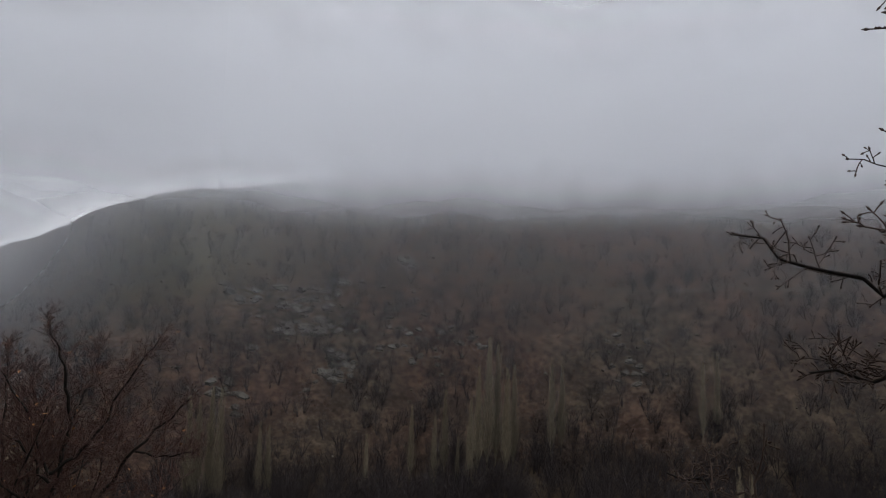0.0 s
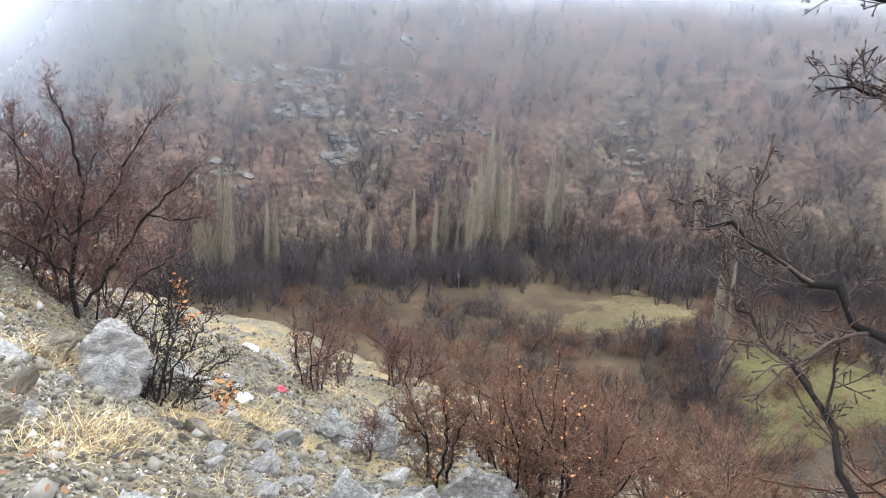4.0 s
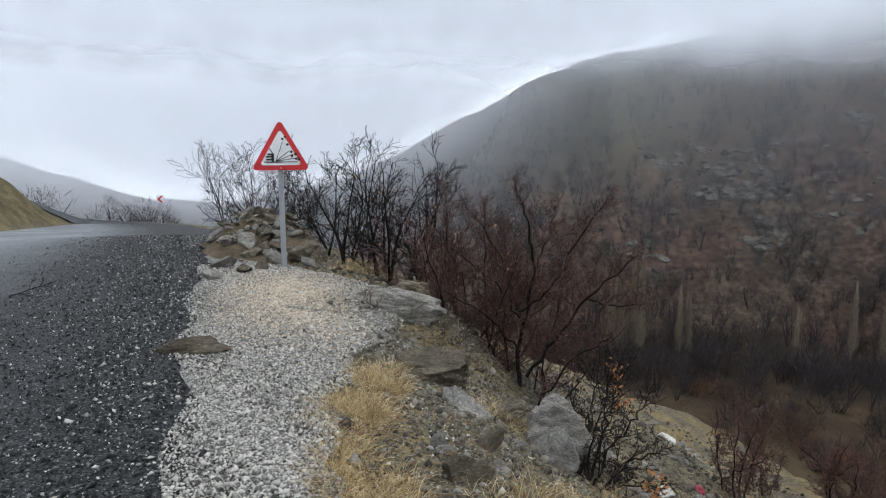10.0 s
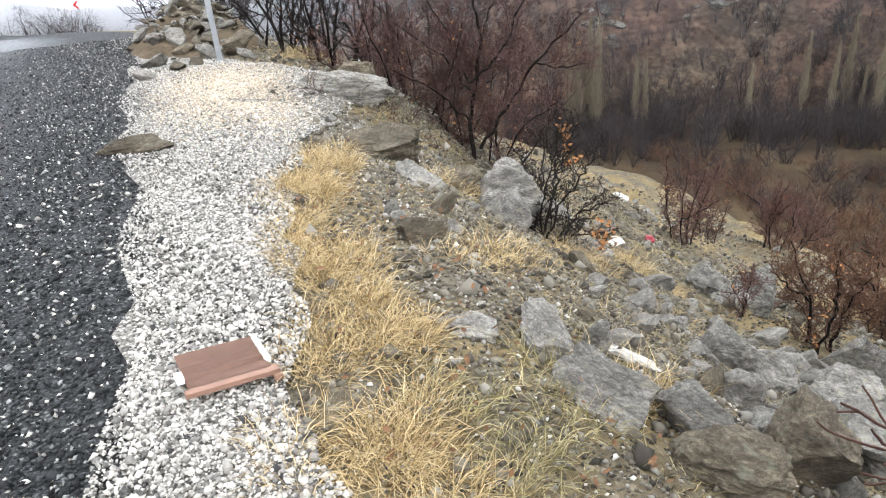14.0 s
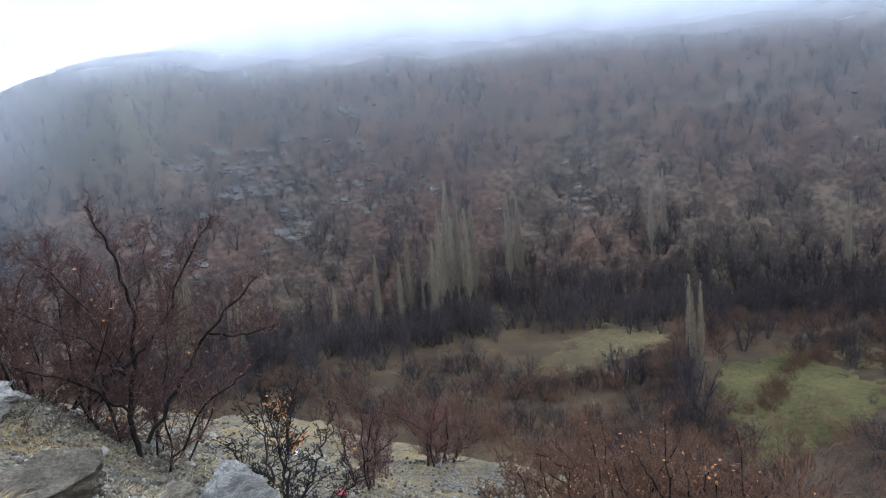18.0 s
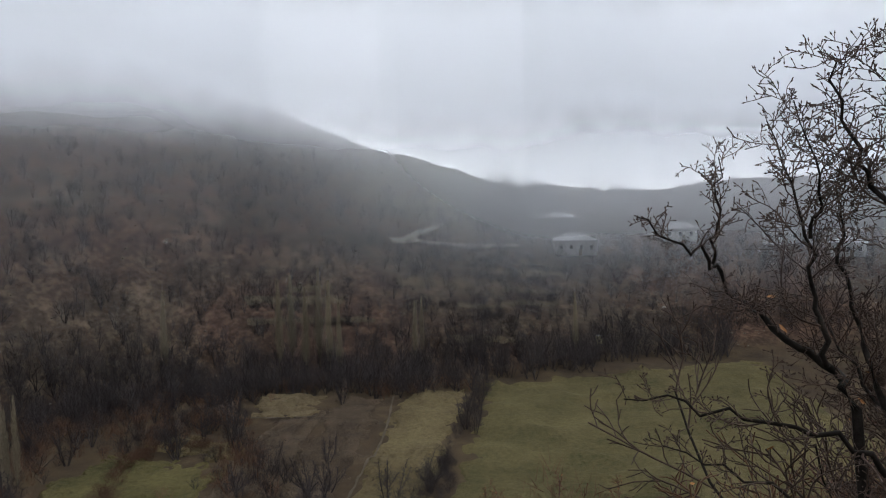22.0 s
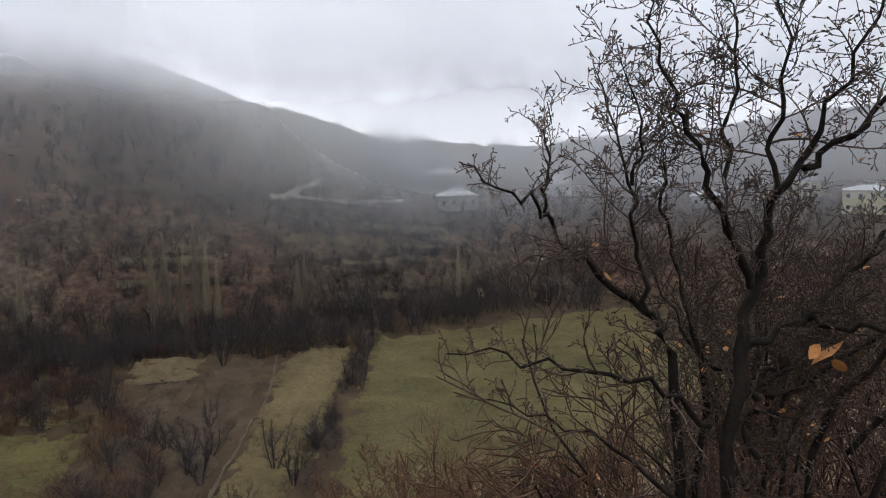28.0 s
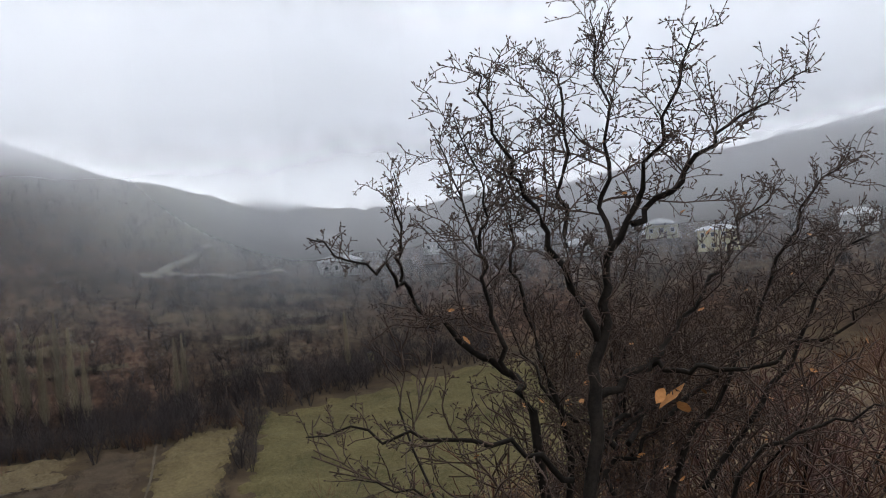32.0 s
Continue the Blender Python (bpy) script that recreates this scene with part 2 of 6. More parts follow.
# ---- the lie of the land: heights in metres, eye level of the start near 0 ----
EDGE, ALONG, ACROSS = (-1.17, 2.0), (-0.297, 0.955), (0.955, 0.297)
SLOPE_U = (-0.3, 0.9, 1.7, 2.4, 3.4, 5.1, 6.5, 9.3, 13.0, 16.0, 22.0, 40.0, 48.0, 56.0)
SLOPE_Z = (0.0, -0.02, -0.17, -0.45, -1.15, -2.15, -2.85, -4.45, -5.7, -7.8, -13.5, -26.5, -30.2, -31.2)
FOOT_A = (-170, -150, -120, -106, -96, -85, -75, -65, -55, -46, -37, -27, -14, -10, -5, 0, 3, 9, 18, 24, 29, 34, 45, 60)
FOOT_D = (190, 190, 185, 166, 143, 134, 138, 134, 128, 126, 120, 117, 109, 110, 112, 115, 118, 124, 135, 140, 140, 140, 140, 140)
RIDGE_E = (9, 6.5, 2.6, 1.9, 2.4, 5.2, 9.0, 10.8, 12.5, 12.5, 12.0, 11.3, 8.7, 7.8, 6.0, 3.1, 1.4, -2.0, -4.2, -3.6, -2.0, -0.6, 3.0, 6.0)


def ease(x, a, b):
    t = np.clip((x - a) / (b - a), 0, 1)
    return t * t * (3 - 2 * t)


def road_uv(x, y):
    """Metres across the road, from its valley-side edge, and along it."""
    u = (x - EDGE[0]) * ACROSS[0] + (y - EDGE[1]) * ACROSS[1]
    v = (x - EDGE[0]) * ALONG[0] + (y - EDGE[1]) * ALONG[1]
    return u + 3.0 * (np.maximum(v - 14, 0) / 20) ** 2, v


def road_height(v):
    return -1.68 - 0.074 * np.clip(v - 9, 0, 41) * ease(v, 5, 20)


def waves(x, y, size, seed):
    """Smooth uneven ground, about -1 to 1, by a few crossed sines."""
    out = 0 * x
    for k in range(5):
        a, s = 1.3 * k + seed, size * 0.62 ** k
        out = out + 0.6 ** k * np.sin((x * np.cos(a) + y * np.sin(a)) / s * 6.28 + 2.1 * k * seed + 1.5 * np.sin((y * np.cos(a) - x * np.sin(a)) / s * 3.7 + seed))
    return out / 2.0


def ground(x, y):
    """The height of the bare ground."""
    x, y = np.asarray(x, float), np.asarray(y, float)
    u, v = road_uv(x, y)
    rz = road_height(v)
    side = np.where(v > 5.2, np.maximum(u - 0.75 * ease(v, 5.0, 6.2) * (1 - ease(v, 9, 14)) * (1 - ease(u, 3, 6)), np.minimum(u, 0.9)), u)
    near = rz + np.interp(side, SLOPE_U, SLOPE_Z)
    near = near + ease(u, 1.2, 5) * (0.10 * waves(x, y, 2.3, 1.0) + 0.22 * waves(x, y, 7, 2.0) * ease(u, 3, 9)) + 0.8 * ease(u, 13, 25) * waves(x, y, 22, 4.0)
    # the bank above the road
    straight = (x - EDGE[0]) * ACROSS[0] + (y - EDGE[1]) * ACROSS[1]
    b = np.maximum(-8.0 - straight, 0)
    nose = 1 - ease(v, 33, 42)
    bank = rz + nose * (np.minimum(1.0 * b, 3.4) + 0.33 * np.maximum(b - 4, 0)) - (1 - nose) * 0.02 * b
    bank = bank + ease(b, 0.3, 3) * (0.25 * waves(x, y, 5, 3.0) + 0.08 * waves(x, y, 1.7, 5.0))
    near = np.where(b > 0, bank, near) - 0.5 * np.maximum(v - 50, 0)
    # valley floor and the far side
    d, a = np.hypot(x, y), np.degrees(np.arctan2(-x, y))
    foot = np.interp(a, FOOT_A, FOOT_D)
    crest = foot + 130
    top = np.tan(np.radians(np.interp(a, FOOT_A, RIDGE_E))) * crest
    h = np.maximum(d - foot, 0) / 130
    far = -33 + (top + 33) * np.minimum(h, 1) - 9 * np.maximum(h - 1, 0)
    far = far + ease(h, 0.02, 0.3) * (1.7 * waves(x, y, 75, 0.6) + 0.45 * waves(x, y, 23, 1.7))
    far = far + 0.5 * waves(x, y, 45, 0.3) * ease(d, 50, 80) * (1 - ease(h, 0, 0.1))
    near = np.where((a > 60) | (a < -172), near, near - 0.3 * np.maximum(d - 150, 0))
    out = np.maximum(near, far)
    return np.where((a > 60) | (a < -172), near, out)

# ---- the ground: one sheet to the horizon ----
def ground_sheet():
    cx, cy = 0.2, 1.5
    angles = np.radians(np.concatenate([np.linspace(-158, 52, 620), np.linspace(52, 202, 60)[1:-1]]))
    rings = np.concatenate([[0.25], 0.25 * 1.033 ** np.arange(1, 300)])
    rings = rings[rings < 4200]
    a, r = np.meshgrid(angles, rings)
    x, y = cx - r * np.sin(a), cy + r * np.cos(a)
    z = ground(x, y)
    na, nr = len(angles), len(rings)
    verts = np.stack([x, y, z], -1).reshape(-1, 3)
    verts = np.vstack([verts, [[cx, cy, z_at(cx, cy)]]])
    i, j = np.meshgrid(np.arange(nr - 1), np.arange(na), indexing="ij")
    k = (j + 1) % na
    quads = np.stack([i * na + j, i * na + k, (i + 1) * na + k, (i + 1) * na + j], -1).reshape(-1, 4)
    fan = [(len(verts) - 1, (q + 1) % na, q) for q in range(na)]
    me = bpy.data.meshes.new("ground")
    me.from_pydata(verts.tolist(), [], [tuple(q[::-1]) for q in quads.tolist()] + [f[::-1] for f in fan])
    me.polygons.foreach_set("use_smooth", [True] * len(me.polygons))
    vx, vy = verts[:, 0], verts[:, 1]
    u, v = road_uv(vx, vy)
    d, az = np.hypot(vx, vy), np.degrees(np.arctan2(-vx, vy))
    foot = np.interp(az, FOOT_A, FOOT_D)
    shares = dict(valley=ease(u, 13, 22), hill=ease(d, foot - 4, foot + 8) * ((az < 60) & (az > -172)), bank=ease(-((vx - EDGE[0]) * ACROSS[0] + (vy - EDGE[1]) * ACROSS[1]), 7.7, 8.6) * (d < 80),
                  pasture=np.exp(-((az + 91) / 9) ** 2) * ease(d, foot + 60, foot + 90) + 0.6 * np.exp(-((az + 12) / 7) ** 2) * ease(d, foot + 45, foot + 80))
    shares["litter"] = ease(-v, 0.6, 2.0) * ease(u, 1.0, 2.0) * (1 - ease(u, 9, 14))
    for name, values in shares.items():
        at = me.attributes.new(name, "FLOAT", "POINT")
        at.data.foreach_set("value", np.asarray(values, np.float32))
    me.materials.append(ground_material())
    return tagged(new("ground", me), "stony hillside falling to a valley with a wooded hill beyond", "ground", kind="structure")


ground_sheet()


def draped(name, us, vs, lift, mat, edge=None):
    """A sheet laid on the ground along the road; us may be a function of v that gives the strip's two edges."""
    verts, faces, share = [], [], []
    m = 14
    for v in vs:
        a, b = us(v)
        for k in range(m):
            u = a + (b - a) * k / (m - 1)
            w = u - 3.0 * (max(v - 14, 0) / 20) ** 2
            x, y = EDGE[0] + w * ACROSS[0] + v * ALONG[0], EDGE[1] + w * ACROSS[1] + v * ALONG[1]
            verts.append((x, y, lift(u, v)))
            share.append(k / (m - 1))
    verts = np.array(verts)
    verts[:, 2] += ground(verts[:, 0], verts[:, 1])
    for i in range(len(vs) - 1):
        for k in range(m - 1):
            p = i * m + k
            faces.append((p, p + 1, p + m + 1, p + m))
    ob = mesh_object(name, verts, faces, mat)
    at = ob.data.attributes.new("across", "FLOAT", "POINT")
    at.data.foreach_set("value", np.array(share, np.float32))
    return ob


def asphalt_material():
    m, n, l, b = material("worn_wet_asphalt", 0.45, 0.5)
    where = n.new("ShaderNodeTexCoord").outputs["Object"]
    big, mid, fine = noise_out(n, l, 0.5, 5, where), noise_out(n, l, 3, 6, where), noise_out(n, l, 60, 4, where)
    c = ramp(n, l, blend(n, l, 0.5, mid, fine), [(0.3, (0.06, 0.063, 0.068)), (0.7, (0.15, 0.155, 0.162))])
    l.new(c, b.inputs["Base Color"])
    l.new(ramp(n, l, big, [(0.35, (0.36,) * 3), (0.65, (0.55,) * 3)]), b.inputs["Roughness"])
    bump(n, l, b, fine, 0.4, 0.004)
    return m


def chippings_material(name, dark, light, specks, share_at, bare=None):
    """Loose stone chippings, each chip of its own shade."""
    m, n, l, b = material(name, 0.75, 0.4)
    where = n.new("ShaderNodeTexCoord").outputs["Object"]
    v = n.new("ShaderNodeTexVoronoi")
    v.inputs["Scale"].default_value = 62
    l.new(where, v.inputs["Vector"])
    pick = n.new("ShaderNodeSeparateColor")
    l.new(v.outputs["Color"], pick.inputs[0])
    big = noise_out(n, l, 1.2, 4, where)
    shade = blend(n, l, 0.25, pick.outputs[0], big)
    c = ramp(n, l, shade, [(0.15, dark), (share_at, light), (min(share_at + 0.12, 0.98), specks)])
    # shade in the gaps, painted by darkening each chip's colour towards its rim
    gap_shade = ramp(n, l, v.outputs["Distance"], [(0.35, (1, 1, 1)), (0.75, (0.35, 0.33, 0.3))])
    c = blend(n, l, 1.0, c, gap_shade, "MULTIPLY")
    if bare:
        across = n.new("ShaderNodeAttribute")
        across.attribute_name = "across"
        f = blend(n, l, 0.38, across.outputs["Fac"], blend(n, l, 0.5, noise_out(n, l, 1.6, 6, where, 0.7), noise_out(n, l, 30, 4, where)))
        f = ramp(n, l, f, [(0.24, (1, 1, 1)), (0.52, (0, 0, 0))])
        c = blend(n, l, f, c, bare)
        l.new(ramp(n, l, f, [(0.0, (0.75,) * 3), (1.0, (0.42,) * 3)]), b.inputs["Roughness"])
    l.new(c, b.inputs["Base Color"])
    inv = n.new("ShaderNodeMath")
    inv.operation = "SUBTRACT"
    inv.inputs[0].default_value = 1
    l.new(v.outputs["Distance"], inv.inputs[1])
    bump(n, l, b, inv.outputs[0], 1.0, 0.014)
    return m


MAT["asphalt"] = asphalt_material()
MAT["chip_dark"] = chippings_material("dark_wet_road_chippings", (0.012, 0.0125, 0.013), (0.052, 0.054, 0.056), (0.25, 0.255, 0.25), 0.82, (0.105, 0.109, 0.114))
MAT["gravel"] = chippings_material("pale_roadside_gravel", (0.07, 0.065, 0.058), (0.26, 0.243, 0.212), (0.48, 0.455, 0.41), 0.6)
steps = [-60 + 0.25 * k for k in range(0, 444)]
GRAVEL_V, GRAVEL_U = (-30, -2, 0, 1.5, 2.8, 4.3, 5.6, 6.6, 7.6, 9.0, 22), (0.65, 0.7, 0.77, 0.93, 1.2, 1.7, 2.3, 2.3, 1.3, 0.5, 0.35)


def inner(v):
    """How far the dark chippings spill over the verge close by."""
    return 0.20 * (1 - ease(v, 1.5, 5.0))


def ragged(v, k):
    return 0.05 * math.sin(v * 2.1 + k) + 0.035 * math.sin(v * 5.3 + 2 * k) + 0.025 * math.sin(v * 11.7 + 3 * k)


tagged(draped("road", lambda v: (max(-7.6, -7.8 + 3.0 * (max(v - 14, 0) / 20) ** 2) if v < 37 else -7.6 - 6 * min((v - 37) / 8, 1), -0.3), steps, lambda u, v: 0.012, MAT["asphalt"]), "worn wet grey asphalt mountain road", "road", kind="structure")
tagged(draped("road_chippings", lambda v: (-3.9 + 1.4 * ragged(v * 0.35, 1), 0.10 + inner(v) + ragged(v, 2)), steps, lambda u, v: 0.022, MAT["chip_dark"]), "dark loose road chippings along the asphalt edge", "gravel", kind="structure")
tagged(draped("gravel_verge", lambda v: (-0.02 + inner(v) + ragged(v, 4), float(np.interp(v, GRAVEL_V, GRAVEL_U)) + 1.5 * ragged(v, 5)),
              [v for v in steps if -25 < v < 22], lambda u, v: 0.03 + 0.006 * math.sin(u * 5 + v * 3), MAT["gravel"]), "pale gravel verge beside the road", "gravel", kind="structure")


# ---- mist: see-through standing sheets that imitate cloud and haze over the valley ----
def mist_material(name, low, high, most, least, top, root):
    """Cloud that thickens with height, and from nothing where it meets the hill."""
    m = bpy.data.materials.new(name)
    m.use_nodes = True
    n, l = m.node_tree.nodes, m.node_tree.links
    n.clear()
    out = n.new("ShaderNodeOutputMaterial")
    clear, mixed = n.new("ShaderNodeBsdfTransparent"), n.new("ShaderNodeMixShader")
    lit, glow = n.new("ShaderNodeBsdfDiffuse"), n.new("ShaderNodeBsdfTranslucent")
    both = n.new("ShaderNodeAddShader")
    up = n.new("ShaderNodeCombineXYZ")
    up.inputs[2].default_value = 1
    down = n.new("ShaderNodeCombineXYZ")
    down.inputs[2].default_value = -1
    for s, v in ((lit, up), (glow, down)):
        s.inputs["Color"].default_value = (0.87, 0.885, 0.915, 1)
        l.new(v.outputs[0], s.inputs["Normal"])
    l.new(lit.outputs[0], both.inputs[0])
    l.new(glow.outputs[0], both.inputs[1])
    where = n.new("ShaderNodeTexCoord").outputs["Object"]
    sep = n.new("ShaderNodeSeparateXYZ")
    l.new(where, sep.inputs[0])

    def maths(kind, a, b):
        q = n.new("ShaderNodeMath")
        q.operation = kind
        for s, v in zip(q.inputs, (a, b)):
            if isinstance(v, (int, float)):
                s.default_value = v
            else:
                l.new(v, s)
        return q.outputs[0]

    def rise(value, a, b):
        q = n.new("ShaderNodeMapRange")
        q.interpolation_type = "SMOOTHSTEP"
        q.inputs["From Min"].default_value, q.inputs["From Max"].default_value = a, b
        l.new(value, q.inputs["Value"])
        return q.outputs[0]
    height = maths("ADD", sep.outputs[2], maths("MULTIPLY", maths("SUBTRACT", noise_out(n, l, 0.012, 4, where), 0.5), 30.0))
    over = n.new("ShaderNodeAttribute")
    over.attribute_name = "over_ground"
    thick = maths("ADD", maths("MULTIPLY", rise(height, low, high), most), least)
    thick = maths("MULTIPLY", thick, maths("SUBTRACT", 1.0, rise(height, *top)))
    l.new(maths("MULTIPLY", thick, rise(over.outputs["Fac"], 0.5, root)), mixed.inputs[0])
    l.new(clear.outputs[0], mixed.inputs[1])
    l.new(both.outputs[0], mixed.inputs[2])
    l.new(mixed.outputs[0], out.inputs[0])
    return m


def mist_sheet(distance, low, high, most, least, first=-175, last=62, fade=14, top=None, root=30):
    verts, faces, over = [], [], []
    angles = np.radians(np.linspace(first, last, 160))
    for k, a in enumerate(angles):
        f = float(np.interp(np.degrees(a), FOOT_A, FOOT_D)) + distance
        x, y = -f * math.sin(a), f * math.cos(a)
        g = z_at(x, y)
        for z in (g - 3, g + 50, 260):
            verts.append((x, y, z))
            over.append((z - g) * min(1, k / fade, (len(angles) - 1 - k) / fade))
    for k in range(len(angles) - 1):
        for q in (0, 1):
            faces.append((3 * k + q, 3 * k + 3 + q, 3 * k + 4 + q, 3 * k + 1 + q))
    ob = mesh_object("mist_bank", verts, faces, mist_material("drifting_mist", low, high, most, least, top or (high * 1.45, high * 2.6), root))
    at = ob.data.attributes.new("over_ground", "FLOAT", "POINT")
    at.data.foreach_set("value", np.array(over, np.float32))
    return tagged(ob, "see-through sheet standing in for grey mist and haze", "mist", kind="stuff")


for off, most, least in ((4, 0.34, 0.04), (26, 0.48, 0.06), (48, 0.60, 0.08), (72, 0.72, 0.11), (98, 0.82, 0.15)):
    mist_sheet(off, 0.085 * (125 + off), 0.22 * (125 + off), most, least)
# see-through sheets added to lay haze over the far hills on the left
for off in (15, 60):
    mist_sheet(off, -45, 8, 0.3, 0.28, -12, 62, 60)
# see-through sheets added to veil the village slope in haze
for off in (12, 40):
    mist_sheet(off, -40, 10, 0.12, 0.09, -175, -72, 40, (26, 50))
# a cloud sheet behind the crest, added to grey the bright sky there
mist_sheet(150, -60, -10, 0.5, 0.3, -175, 44, 34, (90, 200), 9)


# ---- bare trees ----
def tubes(paths, radii, sides):
    """Vertices and faces of tapered limbs that have the same number of rings."""
    m, n = radii.shape
    t = np.gradient(paths, axis=1)
    t /= np.linalg.norm(t, axis=2, keepdims=True) + 1e-9
    ref = np.where(np.abs(t[..., 2:3]) > 0.9, [[[1.0, 0, 0]]], [[[0, 0, 1.0]]])
    a = np.cross(t, ref)
    a /= np.linalg.norm(a, axis=2, keepdims=True) + 1e-9
    b = np.cross(t, a)
    w = np.arange(sides) * 2 * np.pi / sides
    ring = paths[:, :, None] + radii[:, :, None, None] * (np.cos(w)[:, None] * a[:, :, None] + np.sin(w)[:, None] * b[:, :, None])
    i, k = np.meshgrid(np.arange(n - 1), np.arange(sides), indexing="ij")
    k2 = (k + 1) % sides
    faces = np.stack([i * sides + k, i * sides + k2, (i + 1) * sides + k2, (i + 1) * sides + k], -1).reshape(-1, 4)
    return ring.reshape(-1, 3), (faces[None] + (n * sides * np.arange(m))[:, None, None]).reshape(-1, 4)


def limbs_mesh(limbs, sides=(5, 4, 3, 3)):
    alike = {}
    for path, radii, level in limbs:
        alike.setdefault((len(path), sides[min(level, len(sides) - 1)]), []).append((path, radii))
    vs, fs, base = [], [], 0
    for (n, around), many in alike.items():
        v, f = tubes(np.array([q[0] for q in many], float), np.array([q[1] for q in many], float), around)
        vs.append(v)
        fs.append(f + base)
        base += len(v)
    return np.vstack(vs), np.vstack(fs)


def limb(rng, start, way, length, r0, r1, n, wander, rise):
    """One crooked limb; rise: how strongly it turns up."""
    p, way, pts = np.array(start, float), np.array(way, float) / np.linalg.norm(way), [np.array(start, float)]
    for k in range(n):
        way = way + rng.normal(0, wander, 3) + np.array([0, 0, rise])
        way /= np.linalg.norm(way)
        p = p + way * length / n
        pts.append(p)
    return np.array(pts), np.linspace(r0, r1, n + 1)


def branch_out(rng, limbs, path, radii, level, spec, levels, wander=0.16):
    """Side branches of a limb, and theirs. spec per level: count, length, spread, rise, first."""
    count, length, spread, rise, first = spec[level]
    n = len(path) - 1
    for k in range(count):
        f = first + (1 - first) * (k + rng.uniform(0, 1)) / count
        i = min(int(f * n), n - 1)
        g = f * n - i
        p = path[i] * (1 - g) + path[i + 1] * g
        along = path[i + 1] - path[i]
        along /= np.linalg.norm(along)
        side = rng.normal(0, 1, 3)
        side -= side @ along * along
        side /= np.linalg.norm(side)
        way = along * math.cos(spread) + side * math.sin(spread)
        own = length * rng.uniform(0.55, 1.2) * (1.15 - 0.55 * f)
        r = max(radii[i] * 0.6, radii[-1])
        lp, lr = limb(rng, p, way, own, min(r, own * 0.035 + radii[-1]), radii[-1] * 0.8, 4 if level < levels - 1 else 3, wander, rise)
        limbs.append((lp, lr, level + 1))
        if level + 1 < levels:
            branch_out(rng, limbs, lp, lr, level + 1, spec, levels, wander)


def bare_tree_parts(seed, stems, spec, levels, sides=(6, 5, 4, 3), wander=0.1, rise=0.04, steps_n=8):
    """Trunk limbs and thinner branches of a bare tree. stems: base, way, length, radius at foot and tip."""
    rng = np.random.default_rng(seed)
    trunks, twigs = [], []
    for base, way, length, r0, r1 in stems:
        p, r = limb(rng, base, way, length, r0, r1, steps_n, wander, rise)
        trunks.append((p, r, 0))
        branch_out(rng, twigs, p, r, 0, spec, levels)
    return trunks, twigs


def blades_mesh(limbs, rng):
    """Far twigs, each a thin tapered sliver folded along its length."""
    p0, p1 = np.array([l[0][0] for l in limbs]), np.array([l[0][-1] for l in limbs])
    w = np.array([l[1][0] for l in limbs])[:, None]
    side = np.cross(p1 - p0, rng.normal(0, 1, p0.shape))
    side /= np.linalg.norm(side, axis=1, keepdims=True) + 1e-9
    lift = np.cross(p1 - p0, side)
    lift /= np.linalg.norm(lift, axis=1, keepdims=True) + 1e-9
    v = np.stack([p0 - side * w, p0 + lift * w, p0 + side * w, p1], 1).reshape(-1, 3)
    b = 4 * np.arange(len(limbs))[:, None]
    return v, np.vstack([np.hstack([b, b + 1, b + 3, b + 3]), np.hstack([b + 1, b + 2, b + 3, b + 3])])


def joined(*meshes):
    vs, fs, base = [], [], 0
    for v, f in meshes:
        vs.append(v)
        fs.append(f + base)
        base += len(v)
    return np.vstack(vs), np.vstack(fs)


def poplar(seed, height):
    rng = np.random.default_rng(seed)
    trunks, twigs = [], []
    p, r = limb(rng, (0, 0, 0), (0, 0, 1), height, 0.10, 0.02, 8, 0.02, 0.05)
    trunks.append((p, r, 0))
    for k in range(250):
        f = rng.uniform(0.06, 0.97)
        a = rng.uniform(0, 6.283)
        own = height * (0.03 + 0.21 * (1 - f)) * rng.uniform(0.7, 1.2)
        out = 0.20 + 0.22 * rng.random()
        pp, rr = limb(rng, (0.05 * math.cos(a), 0.05 * math.sin(a), f * height), (out * math.cos(a), out * math.sin(a), 0.9), own, 0.034, 0.018, 3, 0.05, 0.12)
        twigs.append((pp, rr, 2))
        for q in range(6):
            s = pp[1 + q % 2]
            p2, r2 = limb(rng, s, (0.32 * math.cos(a + q * 1.6), 0.32 * math.sin(a + q * 1.6), 0.9), own * rng.uniform(0.35, 0.65), 0.022, 0.014, 2, 0.06, 0.1)
            twigs.append((p2, r2, 3))
    return trunks, twigs


def tree_object(name, trunks, twigs, mat, where, label, category, group="", turn=0.0, size=1.0, trunk_sides=(7, 5, 4, 3)):
    """A tree of two parts, trunk and crown, under an empty at its foot."""
    root = new(name)
    v, f = limbs_mesh(trunks, trunk_sides)
    mesh_object("trunk", v, f.tolist(), mat, root)
    v, f = blades_mesh(twigs, np.random.default_rng(len(twigs)))
    mesh_object("crown", v, [q[:3] for q in f.tolist()], mat, root, False)
    root.matrix_basis = Matrix.Translation(where) @ Matrix.Rotation(turn, 4, "Z") @ Matrix.Scale(size, 4)
    return tagged(root, label, category, group)


def copy_tree(ob, x, y, turn, size, sink=0.1):
    c = copy_thing(ob, Matrix.Translation((x, y, z_at(x, y) - sink)) @ Matrix.Rotation(turn, 4, "Z"))
    c.scale = (size, size, size * random.uniform(0.9, 1.1))
    return c


def polar(a, d):
    return -d * math.sin(radians(a)), d * math.cos(radians(a))


